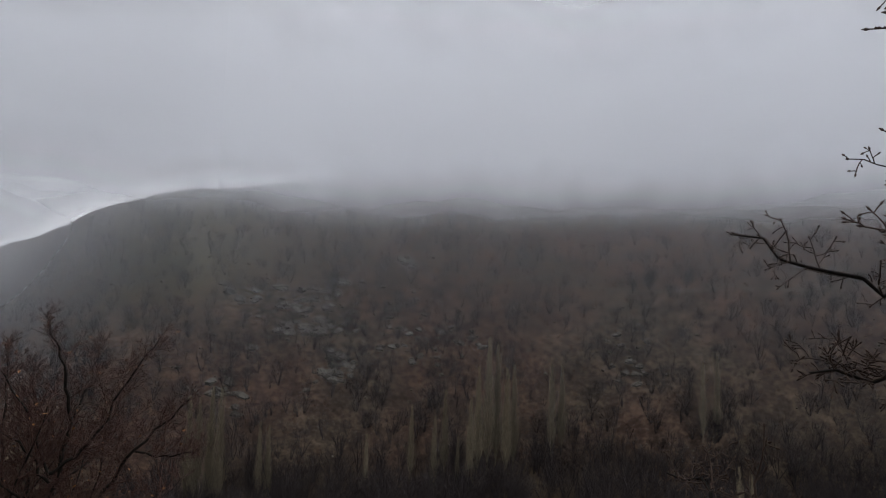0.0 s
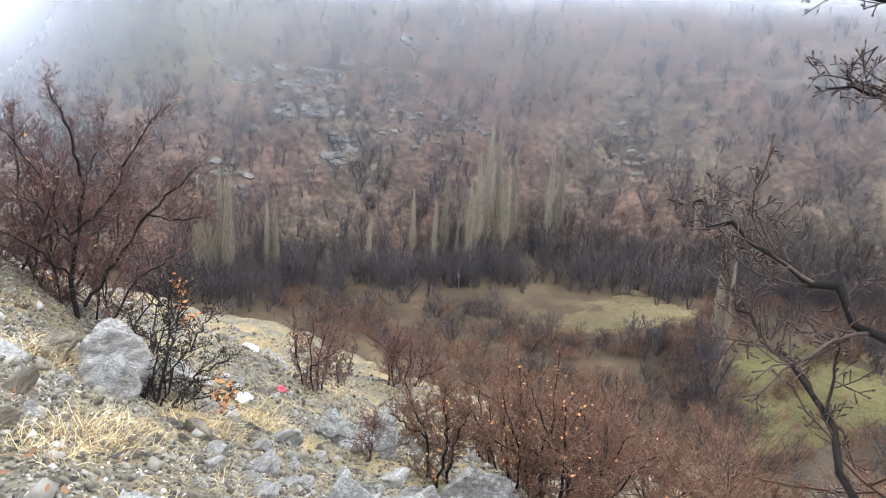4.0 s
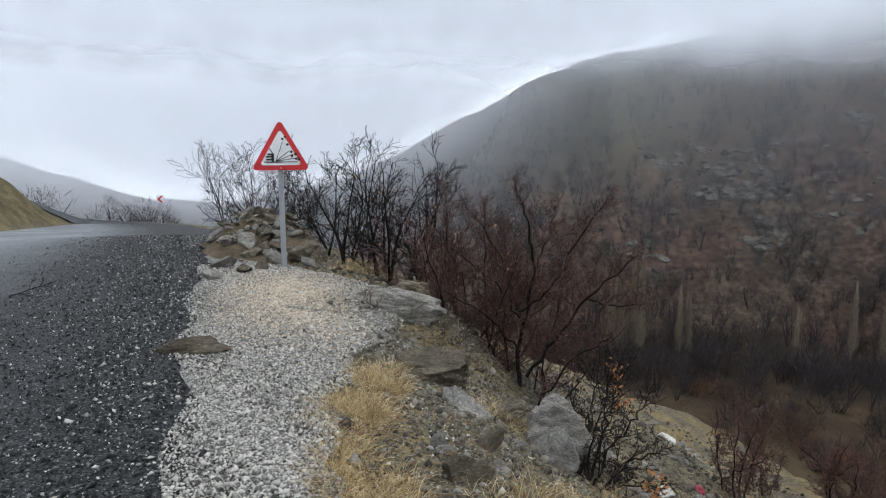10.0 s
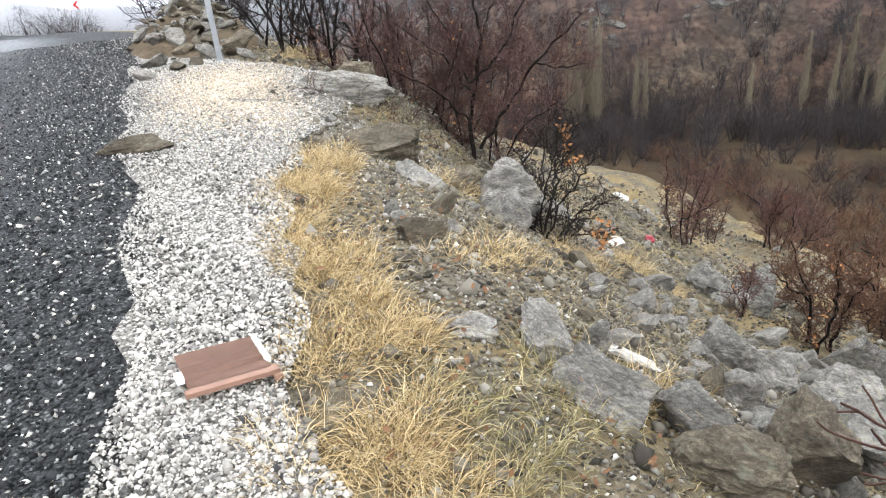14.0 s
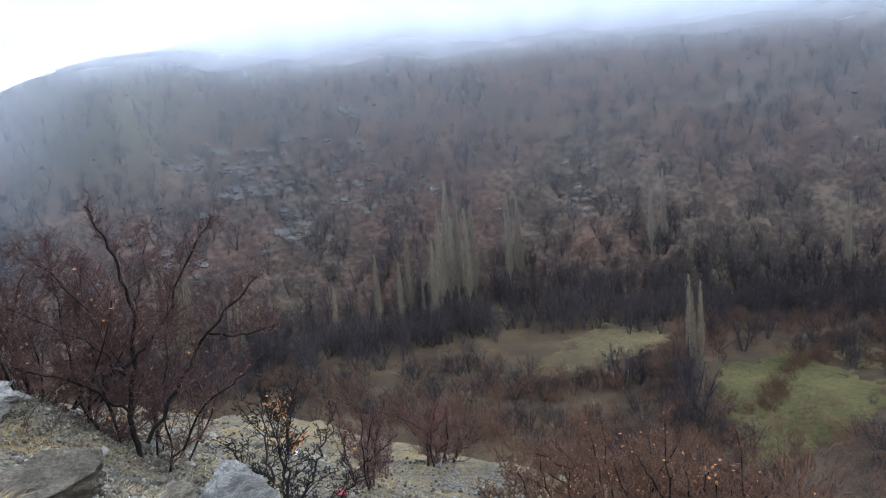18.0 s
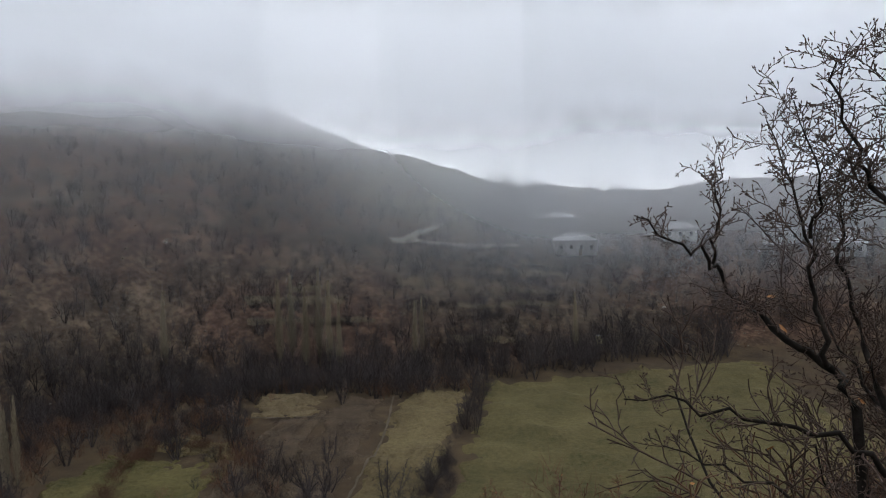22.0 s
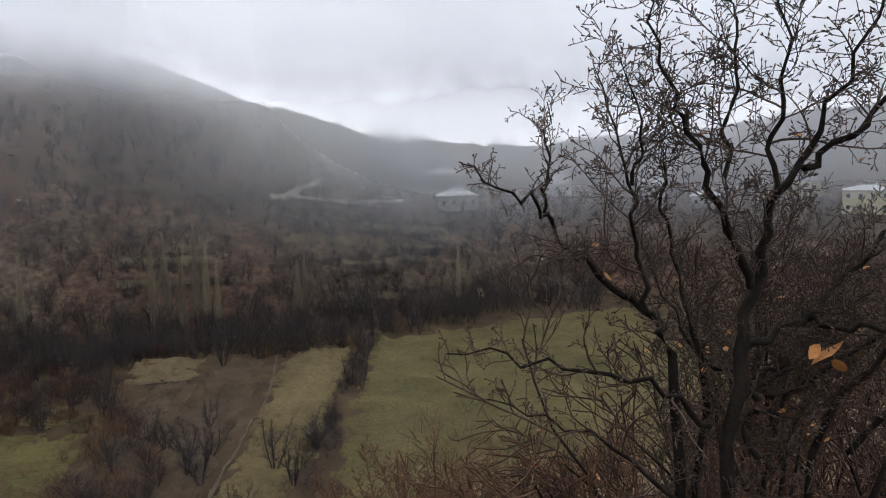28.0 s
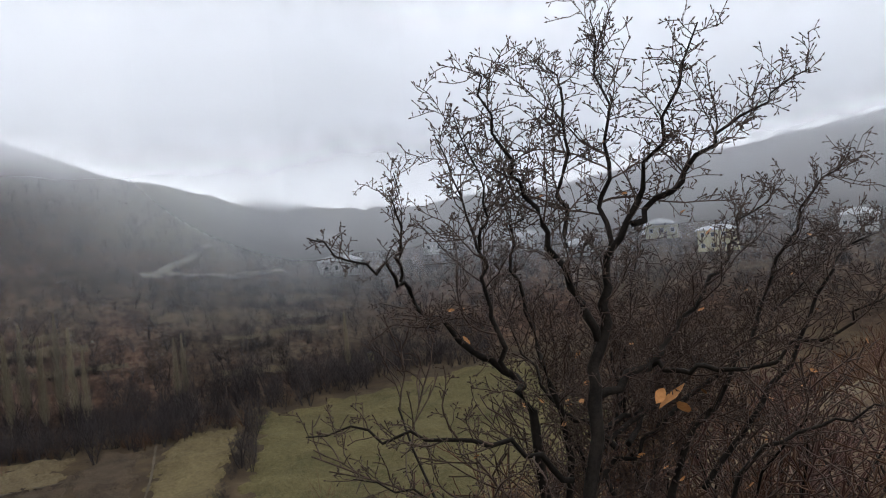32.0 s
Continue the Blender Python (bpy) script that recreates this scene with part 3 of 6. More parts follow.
# poplars along the stream: bearing, distance beyond the foot of the hill, height
POPLARS = [(-12.9, 2, 17), (-13.6, 0, 18), (-14.5, 1, 19), (-15.2, -1, 18), (-18.2, 2, 12), (-18.9, 1, 13), (-26.6, 2, 10), (-30.2, 3, 13), (-32.1, 0, 14), (-32.9, 3, 15), (-34.0, 1, 10), (-35.0, 0, 17), (-35.6, 4, 19),
           (-36.4, 5, 22), (-37.1, 6, 22), (-37.9, 4, 20), (-38.5, 5, 18), (-41.5, 8, 17), (-42.3, 9, 17), (-53.0, 12, 14), (-54.0, 14, 14), (-66.8, 6, 15), (-75.5, 4, 17), (-76.5, 6, 19), (-77.6, 3, 17), (-78.7, 5, 19), (-79.5, 4, 18), (-80.3, 3, 15), (-86.6, 5, 15), (-87.2, 8, 13), (-100, 3, 14)]
poplar_kinds = []
for s, h in ((11, 18), (12, 18), (13, 18)):
    tr, tw = poplar(s, h)
    poplar_kinds.append((tree_object("poplar_tree", tr, tw, MAT["bark_pale"], (0, 0, -500), "tall narrow bare poplar by the stream", "tree", "poplars by the stream", trunk_sides=(5, 4, 3, 3)), h))
for k, (a, b, h) in enumerate(POPLARS):
    d = float(np.interp(a, FOOT_A, FOOT_D)) + b
    x, y = polar(a, d)
    src, h0 = poplar_kinds[k % 3]
    if k < 3:
        src.matrix_basis = Matrix.Translation((x, y, z_at(x, y) - 0.2)) @ Matrix.Scale(h / h0, 4)
    else:
        copy_tree(src, x, y, k * 1.7, h / h0)


# scrub oaks on the far hill and thicket along the stream
def strewn(name, kinds, spots, mat, label, category):
    """Many small trees in one mesh."""
    vs, fs, base = [], [], 0
    zs = ground(np.array([q[0] for q in spots]), np.array([q[1] for q in spots])).tolist()
    for k, (x, y, s, t) in enumerate(spots):
        v, f = kinds[k % len(kinds)]
        c, w = math.cos(t), math.sin(t)
        r = v @ np.array([[c, w, 0], [-w, c, 0], [0, 0, 1]]) * s + np.array([x, y, zs[k] - 0.1])
        vs.append(r)
        fs.append(f + base)
        base += len(v)
    me = bpy.data.meshes.new(name)
    v, f = np.vstack(vs), np.vstack(fs)
    quad = f[:, 2] != f[:, 3]
    f = np.vstack([f[:, :3], f[quad][:, [0, 2, 3]]])
    me.vertices.add(len(v))
    me.vertices.foreach_set("co", v.astype(np.float32).ravel())
    me.loops.add(f.size)
    me.loops.foreach_set("vertex_index", f.ravel().astype(np.int32))
    me.polygons.add(len(f))
    me.polygons.foreach_set("loop_start", np.arange(0, f.size, 3, dtype=np.int32))
    me.update(calc_edges=True)
    me.materials.append(mat)
    return tagged(new(name, me), label, category, kind="stuff")


def thin_bush(seed, h, w, count, wide, long=0.24, low=0.42, up=0.5):
    """A far bush: a few crooked stems and a lumpy haze of thin twigs."""
    rng = np.random.default_rng(seed)
    stems = []
    for k in range(5):
        a = rng.uniform(0, 6.283)
        pp, rr = limb(rng, (0, 0, -0.2), ((0.55 if up < 0.7 else 0.3) * math.cos(a), (0.55 if up < 0.7 else 0.3) * math.sin(a), 1), h * rng.uniform(0.6, 0.95), 0.016 * h, 0.006 * h, 3, 0.16, 0.04)
        stems.append((pp, rr, 0))
    d = rng.normal(0, 1, (count, 3))
    d /= np.linalg.norm(d, axis=1, keepdims=True)
    lump = 0.8 + 0.2 * np.sin(3.1 * d[:, 0] + seed) + 0.2 * np.sin(3.7 * d[:, 1] + 2.0 * seed) * np.sin(2.9 * d[:, 2] + seed)
    r = rng.random(count)[:, None] ** 0.45 * lump[:, None]
    p = d * r * np.array([w / 2, w / 2, h * 0.46]) + np.array([0, 0, h * (low + 0.08)])
    way = d * 0.7 + rng.normal(0, 0.45, d.shape) + np.array([0, 0, up])
    way /= np.linalg.norm(way, axis=1, keepdims=True)
    tip = p + way * (h * long * rng.uniform(0.5, 1.3, count))[:, None]
    side = np.cross(way, rng.normal(0, 1, d.shape))
    side *= wide * rng.uniform(0.6, 1.3, count)[:, None] / (np.linalg.norm(side, axis=1, keepdims=True) + 1e-9)
    v = np.stack([p - side, p + side, tip], 1).reshape(-1, 3)
    b = 3 * np.arange(count)[:, None]
    return joined(limbs_mesh(stems, (3, 3, 3, 3)), (v, np.hstack([b, b + 1, b + 2, b + 2])))


def bush_kinds(seeds, h, w, count, wide, long=0.24, low=0.42, up=0.5):
    return [thin_bush(s, h * (0.85 + 0.05 * (s % 7)), w * (0.85 + 0.06 * (s % 5)), count, wide, long, low, up) for s in seeds]


rng = np.random.default_rng(5)
spots = []
while len(spots) < 2900:
    a, h = rng.uniform(-150, 34), rng.uniform(0.02, 0.99)
    x, y = polar(a, float(np.interp(a, FOOT_A, FOOT_D)) + 130 * h)
    if waves(x, y, 40, 0.9) + rng.normal(0, 0.5) > -0.15:
        spots.append((x, y, 0.5 + 0.95 * rng.random() ** 1.8, rng.uniform(0, 6.28)))
strewn("scrub_oak_wood", bush_kinds((1, 2, 3, 4, 5, 6, 7, 8), 4.0, 3.7, 170, 0.019, 0.26, 0.45, 0.75), spots, MAT["bark_hill"], "bare grey scrub oaks scattered over the far hill", "woodland")
spots = []
while len(spots) < 2600:
    a, h = rng.uniform(-135, 20), rng.uniform(0.02, 0.9)
    x, y = polar(a, float(np.interp(a, FOOT_A, FOOT_D)) + 130 * h)
    if waves(x, y, 28, 3.9) + rng.normal(0, 0.5) > -0.1:
        spots.append((x, y, 0.5 + 0.8 * rng.random(), rng.uniform(0, 6.28)))
strewn("young_wood", bush_kinds((11, 12, 13, 14, 15), 3.6, 2.5, 80, 0.019, 0.3, 0.5, 0.9), spots, MAT["bark_grey"], "slim grey young trees on the far hill", "woodland")
spots = []
for k in range(1150):
    a = rng.uniform(-112, -8)
    x, y = polar(a, float(np.interp(a, FOOT_A, FOOT_D)) + rng.normal(0, 5.5))
    spots.append((x, y, rng.uniform(0.6, 1.45), rng.uniform(0, 6.28)))
strewn("stream_thicket", bush_kinds((21, 22, 23, 24, 25, 26), 4.8, 3.3, 180, 0.017, 0.26, 0.45, 0.9), spots, MAT["bark_grey"], "dark bare thicket along the stream", "thicket")
spots = []
while len(spots) < 1500:
    x, y = rng.uniform(10, 62), rng.uniform(-45, 95)
    u, v = road_uv(x, y)
    if 11 < u < 58 and waves(x, y, 17, 1.9) + rng.normal(0, 0.5) > -0.3:
        spots.append((x, y, rng.uniform(0.45, 1.15), rng.uniform(0, 6.28)))
strewn("hillside_brush", bush_kinds((31, 32, 33, 34, 35, 36), 2.2, 2.2, 190, 0.009), spots, MAT["bark_rust"], "rust-brown brush on the lower slope", "brush")
spots = []
while len(spots) < 3600:
    a, h = rng.uniform(-140, 10), rng.uniform(0.0, 0.85)
    x, y = polar(a, float(np.interp(a, FOOT_A, FOOT_D)) + 130 * h)
    if waves(x, y, 34, 2.7) + rng.normal(0, 0.6) > -0.2:
        spots.append((x, y, rng.uniform(0.5, 1.3), rng.uniform(0, 6.28)))
strewn("hill_brush", bush_kinds((41, 42, 43, 44), 1.3, 1.7, 34, 0.024, 0.4), spots, MAT["bark_rust"], "low rust-brown brush on the far hill", "brush")


# ---- rocks ----
def rock_mesh(name, seed, sx, sy, sz, cuts=9, rough=0.10, fine=3):
    """A broken stone: a ball cut flat on several sides, with uneven faces."""
    rng = np.random.default_rng(seed)
    bm = bmesh.new()
    bmesh.ops.create_icosphere(bm, subdivisions=fine, radius=1.0)
    planes = []
    for k in range(cuts):
        d = rng.normal(0, 1, 3)
        planes.append((d / np.linalg.norm(d), rng.uniform(0.42, 0.8)))
    for v in bm.verts:
        p = np.array(v.co)
        for d, lim in planes:
            over = p @ d - lim
            if over > 0:
                p = p - d * over * 0.93
        q = Vector(p)
        p = p * (1 + rough * noise.noise(q * 2.3 + Vector((seed, 0, 0))) + 0.6 * rough * noise.noise(q * 6 + Vector((0, seed, 0))) + 0.45 * rough * abs(noise.noise(Vector((q.x * 5, q.y * 5, q.z * 16)) + Vector((seed, seed, 0)))))
        v.co = (p[0] * sx, p[1] * sy, p[2] * sz)
    me = bpy.data.meshes.new(name)
    bm.to_mesh(me)
    bm.free()
    return me


def rock(name, seed, size, at, turn, mat, label, sink=0.25, tilt=(0, 0), group=""):
    me = rock_mesh(name, seed, *[s * 0.75 for s in size], rough=0.16, fine=5 if max(size) > 0.3 else 4)
    me.materials.append(mat)
    ob = new(name, me)
    z = z_at(*at) + size[2] * (0.5 - sink)
    ob.matrix_basis = pose(at[0], at[1], z, tilt[0], tilt[1], turn)
    return tagged(ob, label, "rock", group)


VERGE_ROCKS = [  # name, size, place, turn, material, label, sink, tilt
    ("flat_rock", (0.46, 0.2, 0.13), (-2.10, 5.42), 10, "rock_brown", "flat brown-grey stone at the edge of the asphalt", 0.1, (5, -6)),
    ("slab_rock", (0.62, 0.4, 0.30), (-0.16, 5.95), -14, "rock_brown", "flat weathered slab jutting from the verge", 0.3, (6, 10)),
    ("rock_slab", (0.34, 0.28, 0.1), (0.08, 5.35), -42, "rock", "pale flat stone below the slab", 0.2, (0, 18)),
    ("boulder", (0.46, 0.42, 0.50), (0.80, 5.62), 15, "rock", "grey lichened boulder on the slope", 0.42, (0, 6)),
    ("boulder", (0.34, 0.30, 0.40), (0.80, 5.15), 40, "rock", "grey stone leaning on the boulder", 0.42, (10, 14)),
    ("boulder", (0.30, 0.22, 0.20), (0.48, 5.75), 70, "rock_brown", "rounded brown stone beside the boulder", 0.25, (0, 0)),
    ("ledge_rock", (0.75, 0.45, 0.28), (-0.70, 8.1), 18, "rock", "layered ledge of rock at the verge's edge", 0.35, (0, 8)),
    ("ledge_rock", (0.5, 0.4, 0.26), (-0.55, 8.6), 25, "rock_brown", "flat brown stone on the ledge", 0.0, (4, 8)),
    ("stone", (0.22, 0.16, 0.14), (0.06, 3.66), 20, "rock_brown", "tan stone in the dry grass", 0.15, (0, 6)),
    ("stone", (0.09, 0.07, 0.06), (-0.05, 3.98), 35, "rock", "small pale stone in the grass", 0.2, (0, 10)),
    ("stone", (0.09, 0.08, 0.07), (0.30, 4.02), 0, "rock", "small pale stone on the slope", 0.2, (0, 10)),
    ("stone", (0.34, 0.22, 0.14), (1.60, 5.65), 10, "rock", "flat grey stone by the dry tuft", 0.25, (0, 20)),
    ("stone", (0.13, 0.09, 0.07), (0.90, 2.97), 30, "rock_brown", "tan stone on the scree", 0.2, (0, 15)),
    ("stone", (0.20, 0.13, 0.08), (0.27, 2.56), -20, "rock", "pale flat stone beside the chips", 0.25, (0, 10)),
]
SLOPE_ROCKS = [
    ("boulder", (0.17, 0.36, 0.20), (0.60, 2.52), 24, "rock", "long pale boulder bedded in the slope", 0.22, (4, 14)),
    ("boulder", (0.19, 0.38, 0.22), (0.76, 2.08), 28, "rock", "long grey boulder bedded in the slope", 0.25, (0, 16)),
    ("boulder", (0.09, 0.08, 0.18), (0.82, 2.55), 15, "rock", "small upright grey stone", 0.15, (0, 10)),
    ("stone", (0.18, 0.05, 0.05), (0.99, 2.56), -28, "pebble", "white splinter of stone", 0.1, (0, 12)),
    ("boulder", (0.30, 0.22, 0.32), (1.95, 3.6), 20, "rock", "grey upright boulder on the scree", 0.2, (0, 16)),
    ("boulder", (0.28, 0.24, 0.24), (2.28, 3.6), -20, "rock", "pale grey boulder on the scree", 0.25, (8, 20)),
    ("boulder", (0.34, 0.28, 0.50), (3.72, 4.85), 10, "rock", "dark grey upright boulder by the bush", 0.2, (6, 10)),
    ("boulder", (0.58, 0.36, 0.26), (4.2, 5.0), 25, "rock", "long pale boulder under the bush", 0.2, (0, 15)),
    ("boulder", (0.27, 0.24, 0.36), (1.46, 1.9), 35, "rock_brown", "tan angular boulder among rubble", 0.15, (14, 12)),
    ("boulder", (0.62, 0.46, 0.36), (2.32, 2.42), -12, "rock", "broad grey boulder among rubble", 0.2, (0, 16)),
    ("boulder", (0.52, 0.34, 0.28), (2.88, 3.72), 50, "rock", "flat grey boulder on the scree", 0.22, (0, 20)),
    ("boulder", (0.23, 0.18, 0.18), (1.51, 2.56), -30, "rock", "pale angular stone in the rubble", 0.2, (0, 20)),
    ("boulder", (0.32, 0.22, 0.17), (1.12, 1.76), 10, "rock_brown", "brown flat boulder in the grass", 0.25, (0, 15)),
    ("boulder", (0.30, 0.24, 0.22), (1.08, 2.02), 60, "rock", "grey stone behind the grass", 0.35, (0, 18)),
    ("boulder", (0.20, 0.17, 0.20), (2.18, 2.95), 60, "rock_brown", "rounded brown boulder in the rubble", 0.25, (0, 18)),
    ("boulder", (0.32, 0.26, 0.32), (3.38, 3.75), 20, "rock", "grey boulder beside the foam", 0.25, (0, 18)),
    ("boulder", (0.52, 0.4, 0.48), (3.53, 6.15), 20, "rock", "whitish grey boulder beside a sapling", 0.2, (0, 14)),
    ("boulder", (0.40, 0.3, 0.34), (3.01, 6.35), 80, "rock", "whitish boulder on the slope", 0.22, (10, 10)),
    ("boulder", (0.34, 0.3, 0.28), (3.22, 6.15), 35, "rock", "grey broken boulder on the slope", 0.22, (0, 18)),
    ("stone", (0.17, 0.12, 0.10), (2.37, 7.25), 0, "pebble", "white stone lying on the slope", 0.12, (0, 16)),
    ("stone", (0.24, 0.18, 0.14), (3.8, 11.9), 0, "pebble", "white stone on the lower slope", 0.15, (0, 16)),
]
ROCKS = VERGE_ROCKS + SLOPE_ROCKS
for k, (name, size, at, turn, mat, label, sink, tilt) in enumerate(ROCKS):
    rock(name, 40 + k, size, at, turn, MAT[mat], label, sink, tilt)


def uv_place(u, v):
    w = u - 3.0 * (max(v - 14, 0) / 20) ** 2
    return EDGE[0] + w * ACROSS[0] + v * ALONG[0], EDGE[1] + w * ACROSS[1] + v * ALONG[1]


# a heap of broken stone behind the warning sign
stone_kinds = [rock_mesh("heap_stone", 200 + k, 0.5, 0.36, 0.24, 15, 0.14) for k in range(8)]
for me in stone_kinds:
    me.materials.append(MAT["rock_brown" if stone_kinds.index(me) % 2 else "rock"])
rng = np.random.default_rng(8)
heap = []
for k in range(310):
    r, a = abs(rng.normal(0, 0.85)), rng.uniform(0, 6.283)
    du, dv = r * math.cos(a) * 1.0, r * math.sin(a) * 1.9
    h = (0.58 + 0.12 * math.sin(3 * dv)) * math.exp(-(du / 0.95) ** 4 - (dv / 1.5) ** 2)
    u, v = 0.85 + du, 10.6 + dv
    if u < 0.0 or (v < 8.3 and u > 1.0):
        continue
    heap.append((u, v, h - 0.04, min(0.22 + rng.exponential(0.2), 1.0)))
heap += [(0.12, 7.1, 0.05, 0.95), (0.5, 7.55, 0.06, 0.9), (0.25, 8.0, 0.1, 1.1), (0.75, 7.8, 0.05, 0.8), (1.45, 8.0, 0.05, 0.8), (-0.15, 10.2, 0.03, 0.5), (1.0, 8.25, 0.08, 1.0), (1.4, 8.5, 0.2, 1.2)]
for k, (u, v, h, s) in enumerate(heap):
    x, y = uv_place(u, v)
    ob = new("heap_stone", stone_kinds[k % 8])
    ob.matrix_basis = pose(x, y, z_at(x, y) + h, rng.uniform(-40, 40), rng.uniform(-40, 40), rng.uniform(0, 360)) @ Matrix.Scale(0.5 * s, 4)
    tagged(ob, "broken grey-brown stone in the roadside heap", "rock", "stone heap by the sign")


def mound():
    """The earth under the heap."""
    verts, faces, m = [], [], 22
    for i in range(m):
        for j in range(m):
            du, dv = -1.7 + 3.4 * i / (m - 1), -2.9 + 5.8 * j / (m - 1)
            x, y = uv_place(0.85 + du, 10.6 + dv)
            h = (0.55 + 0.1 * math.sin(3 * dv)) * math.exp(-(du / 0.95) ** 4 - (dv / 1.5) ** 2) - 0.08 + 0.05 * float(waves(x, y, 0.9, 2.2))
            verts.append((x, y, z_at(x, y) + h))
    for i in range(m - 1):
        for j in range(m - 1):
            faces.append((i * m + j, (i + 1) * m + j, (i + 1) * m + j + 1, i * m + j + 1))
    tagged(mesh_object("earth_mound", verts, faces, mottled("stony_brown_earth", (0.05, 0.038, 0.025), (0.17, 0.13, 0.085), 0.3, 0.95, 0.1, 8, 0.8, 0.03)), "mound of brown stony earth by the sign", "mound", kind="structure")


mound()
# loose stones over the slope
rng = np.random.default_rng(9)
slope_kinds = [rock_mesh("slope_stone", 230 + k, 0.5, 0.38, 0.28, 8) for k in range(8)]
for k, me in enumerate(slope_kinds):
    me.materials.append(MAT["rock_brown" if k % 4 == 0 else "rock"])
count = 0
while count < 290:
    u, v = rng.uniform(1.6, 11), rng.uniform(-4, 13)
    if rng.random() > (1.0 if 2.2 < u < 6.5 and v < 3.2 else 0.45):
        continue
    x, y = uv_place(u, v)
    s = min(0.09 + rng.exponential(0.10), 0.26 if x < 4.5 and y < 3.6 else 0.5)
    ob = new("slope_stone", slope_kinds[count % 8])
    ob.matrix_basis = pose(x, y, z_at(x, y) + 0.04 * s, rng.uniform(-20, 20), rng.uniform(-20, 20) + 28, rng.uniform(0, 360)) @ Matrix.Scale(s, 4)
    tagged(ob, "weathered grey stone bedded in the dry slope", "rock", "stones on the slope")
    count += 1


for k in range(90):
    x, y = rng.uniform(1.3, 4.2), rng.uniform(1.6, 4.8)
    s = rng.uniform(0.12, 0.34)
    ob = new("slope_stone", slope_kinds[1 + k % 3])
    ob.matrix_basis = pose(x, y, z_at(x, y) + 0.07 * s, rng.uniform(-30, 30), rng.uniform(-30, 30) + 28, rng.uniform(0, 360)) @ Matrix.Scale(s, 4)
    tagged(ob, "pale angular stone in the rubble below the verge", "rock", "stones on the slope")


def pebbles(name, places, sizes, mat, label, seed):
    """Small stones, each a lumpy eight-sided chip, in one mesh."""
    rng = np.random.default_rng(seed)
    n = len(places)
    octa = np.array([(1, 0, 0), (0, 1, 0), (-1, 0, 0), (0, -1, 0), (0, 0, 0.8), (0, 0, -0.8)], float)
    tri = np.array([(0, 1, 4), (1, 2, 4), (2, 3, 4), (3, 0, 4), (1, 0, 5), (2, 1, 5), (3, 2, 5), (0, 3, 5)])
    v = octa[None] * (1 + rng.normal(0, 0.22, (n, 6, 1))) * np.asarray(sizes)[:, None, None] * rng.uniform(0.55, 1.1, (n, 1, 3))
    a = rng.uniform(0, 6.283, n)
    c, s = np.cos(a), np.sin(a)
    x = v[..., 0] * c[:, None] - v[..., 1] * s[:, None]
    y = v[..., 0] * s[:, None] + v[..., 1] * c[:, None]
    t = rng.uniform(-0.5, 0.5, n)[:, None]
    z = v[..., 2] + t * x
    verts = np.stack([x, y, z], -1) + np.asarray(places)[:, None]
    f = (tri[None] + 6 * np.arange(n)[:, None, None]).reshape(-1, 3)
    me = bpy.data.meshes.new(name)
    verts = verts.reshape(-1, 3)
    me.vertices.add(len(verts))
    me.vertices.foreach_set("co", verts.astype(np.float32).ravel())
    me.loops.add(f.size)
    me.loops.foreach_set("vertex_index", f.ravel().astype(np.int32))
    me.polygons.add(len(f))
    me.polygons.foreach_set("loop_start", np.arange(0, f.size, 3, dtype=np.int32))
    me.update(calc_edges=True)
    me.materials.append(mat)
    return tagged(new(name, me), label, "gravel", kind="stuff")


def island_stone(name, stops):
    """Stone chips whose shade differs from chip to chip."""
    m, n, l, b = material(name, 0.8, 0.3)
    g = n.new("ShaderNodeNewGeometry")
    where = n.new("ShaderNodeTexCoord").outputs["Object"]
    f = blend(n, l, 0.2, g.outputs["Random Per Island"], noise_out(n, l, 60, 4, where))
    l.new(ramp(n, l, f, stops), b.inputs["Base Color"])
    return m


MAT["chips"] = island_stone("pale_gravel_chips", [(0.12, (0.05, 0.048, 0.045)), (0.30, (0.22, 0.208, 0.188)), (0.55, (0.40, 0.378, 0.34)), (0.85, (0.60, 0.565, 0.51))])
MAT["chips_sand"] = island_stone("sandy_gravel_chips", [(0.12, (0.26, 0.20, 0.14)), (0.5, (0.52, 0.43, 0.315)), (0.8, (0.70, 0.60, 0.46))])
MAT["scree"] = island_stone("scree_chips", [(0.12, (0.04, 0.034, 0.026)), (0.5, (0.12, 0.104, 0.078)), (0.78, (0.18, 0.162, 0.128)), (0.95, (0.33, 0.31, 0.27))])
MAT["road_chip"] = island_stone("road_chips", [(0.3, (0.012, 0.0125, 0.013)), (0.74, (0.042, 0.043, 0.045)), (0.90, (0.28, 0.28, 0.272))])


def scatter(n, seed, u_of, v_lo, v_hi, size, lift, power=1.0):
    rng = np.random.default_rng(seed)
    v = v_lo + (v_hi - v_lo) * rng.random(n) ** power
    lo, hi = u_of(v)
    u = lo + (hi - lo) * rng.random(n)
    w = u - 3.0 * (np.maximum(v - 14, 0) / 20) ** 2
    x, y = EDGE[0] + w * ACROSS[0] + v * ALONG[0], EDGE[1] + w * ACROSS[1] + v * ALONG[1]
    s = size * rng.lognormal(0, 0.38, n)
    return np.stack([x, y, ground(x, y) + lift + 0.25 * s], -1), s


def verge(v):
    return inner(v) - 0.08 + 0.06 * np.sin(3 * v), np.interp(v, GRAVEL_V, GRAVEL_U) + 0.08 * np.sin(5 * v)


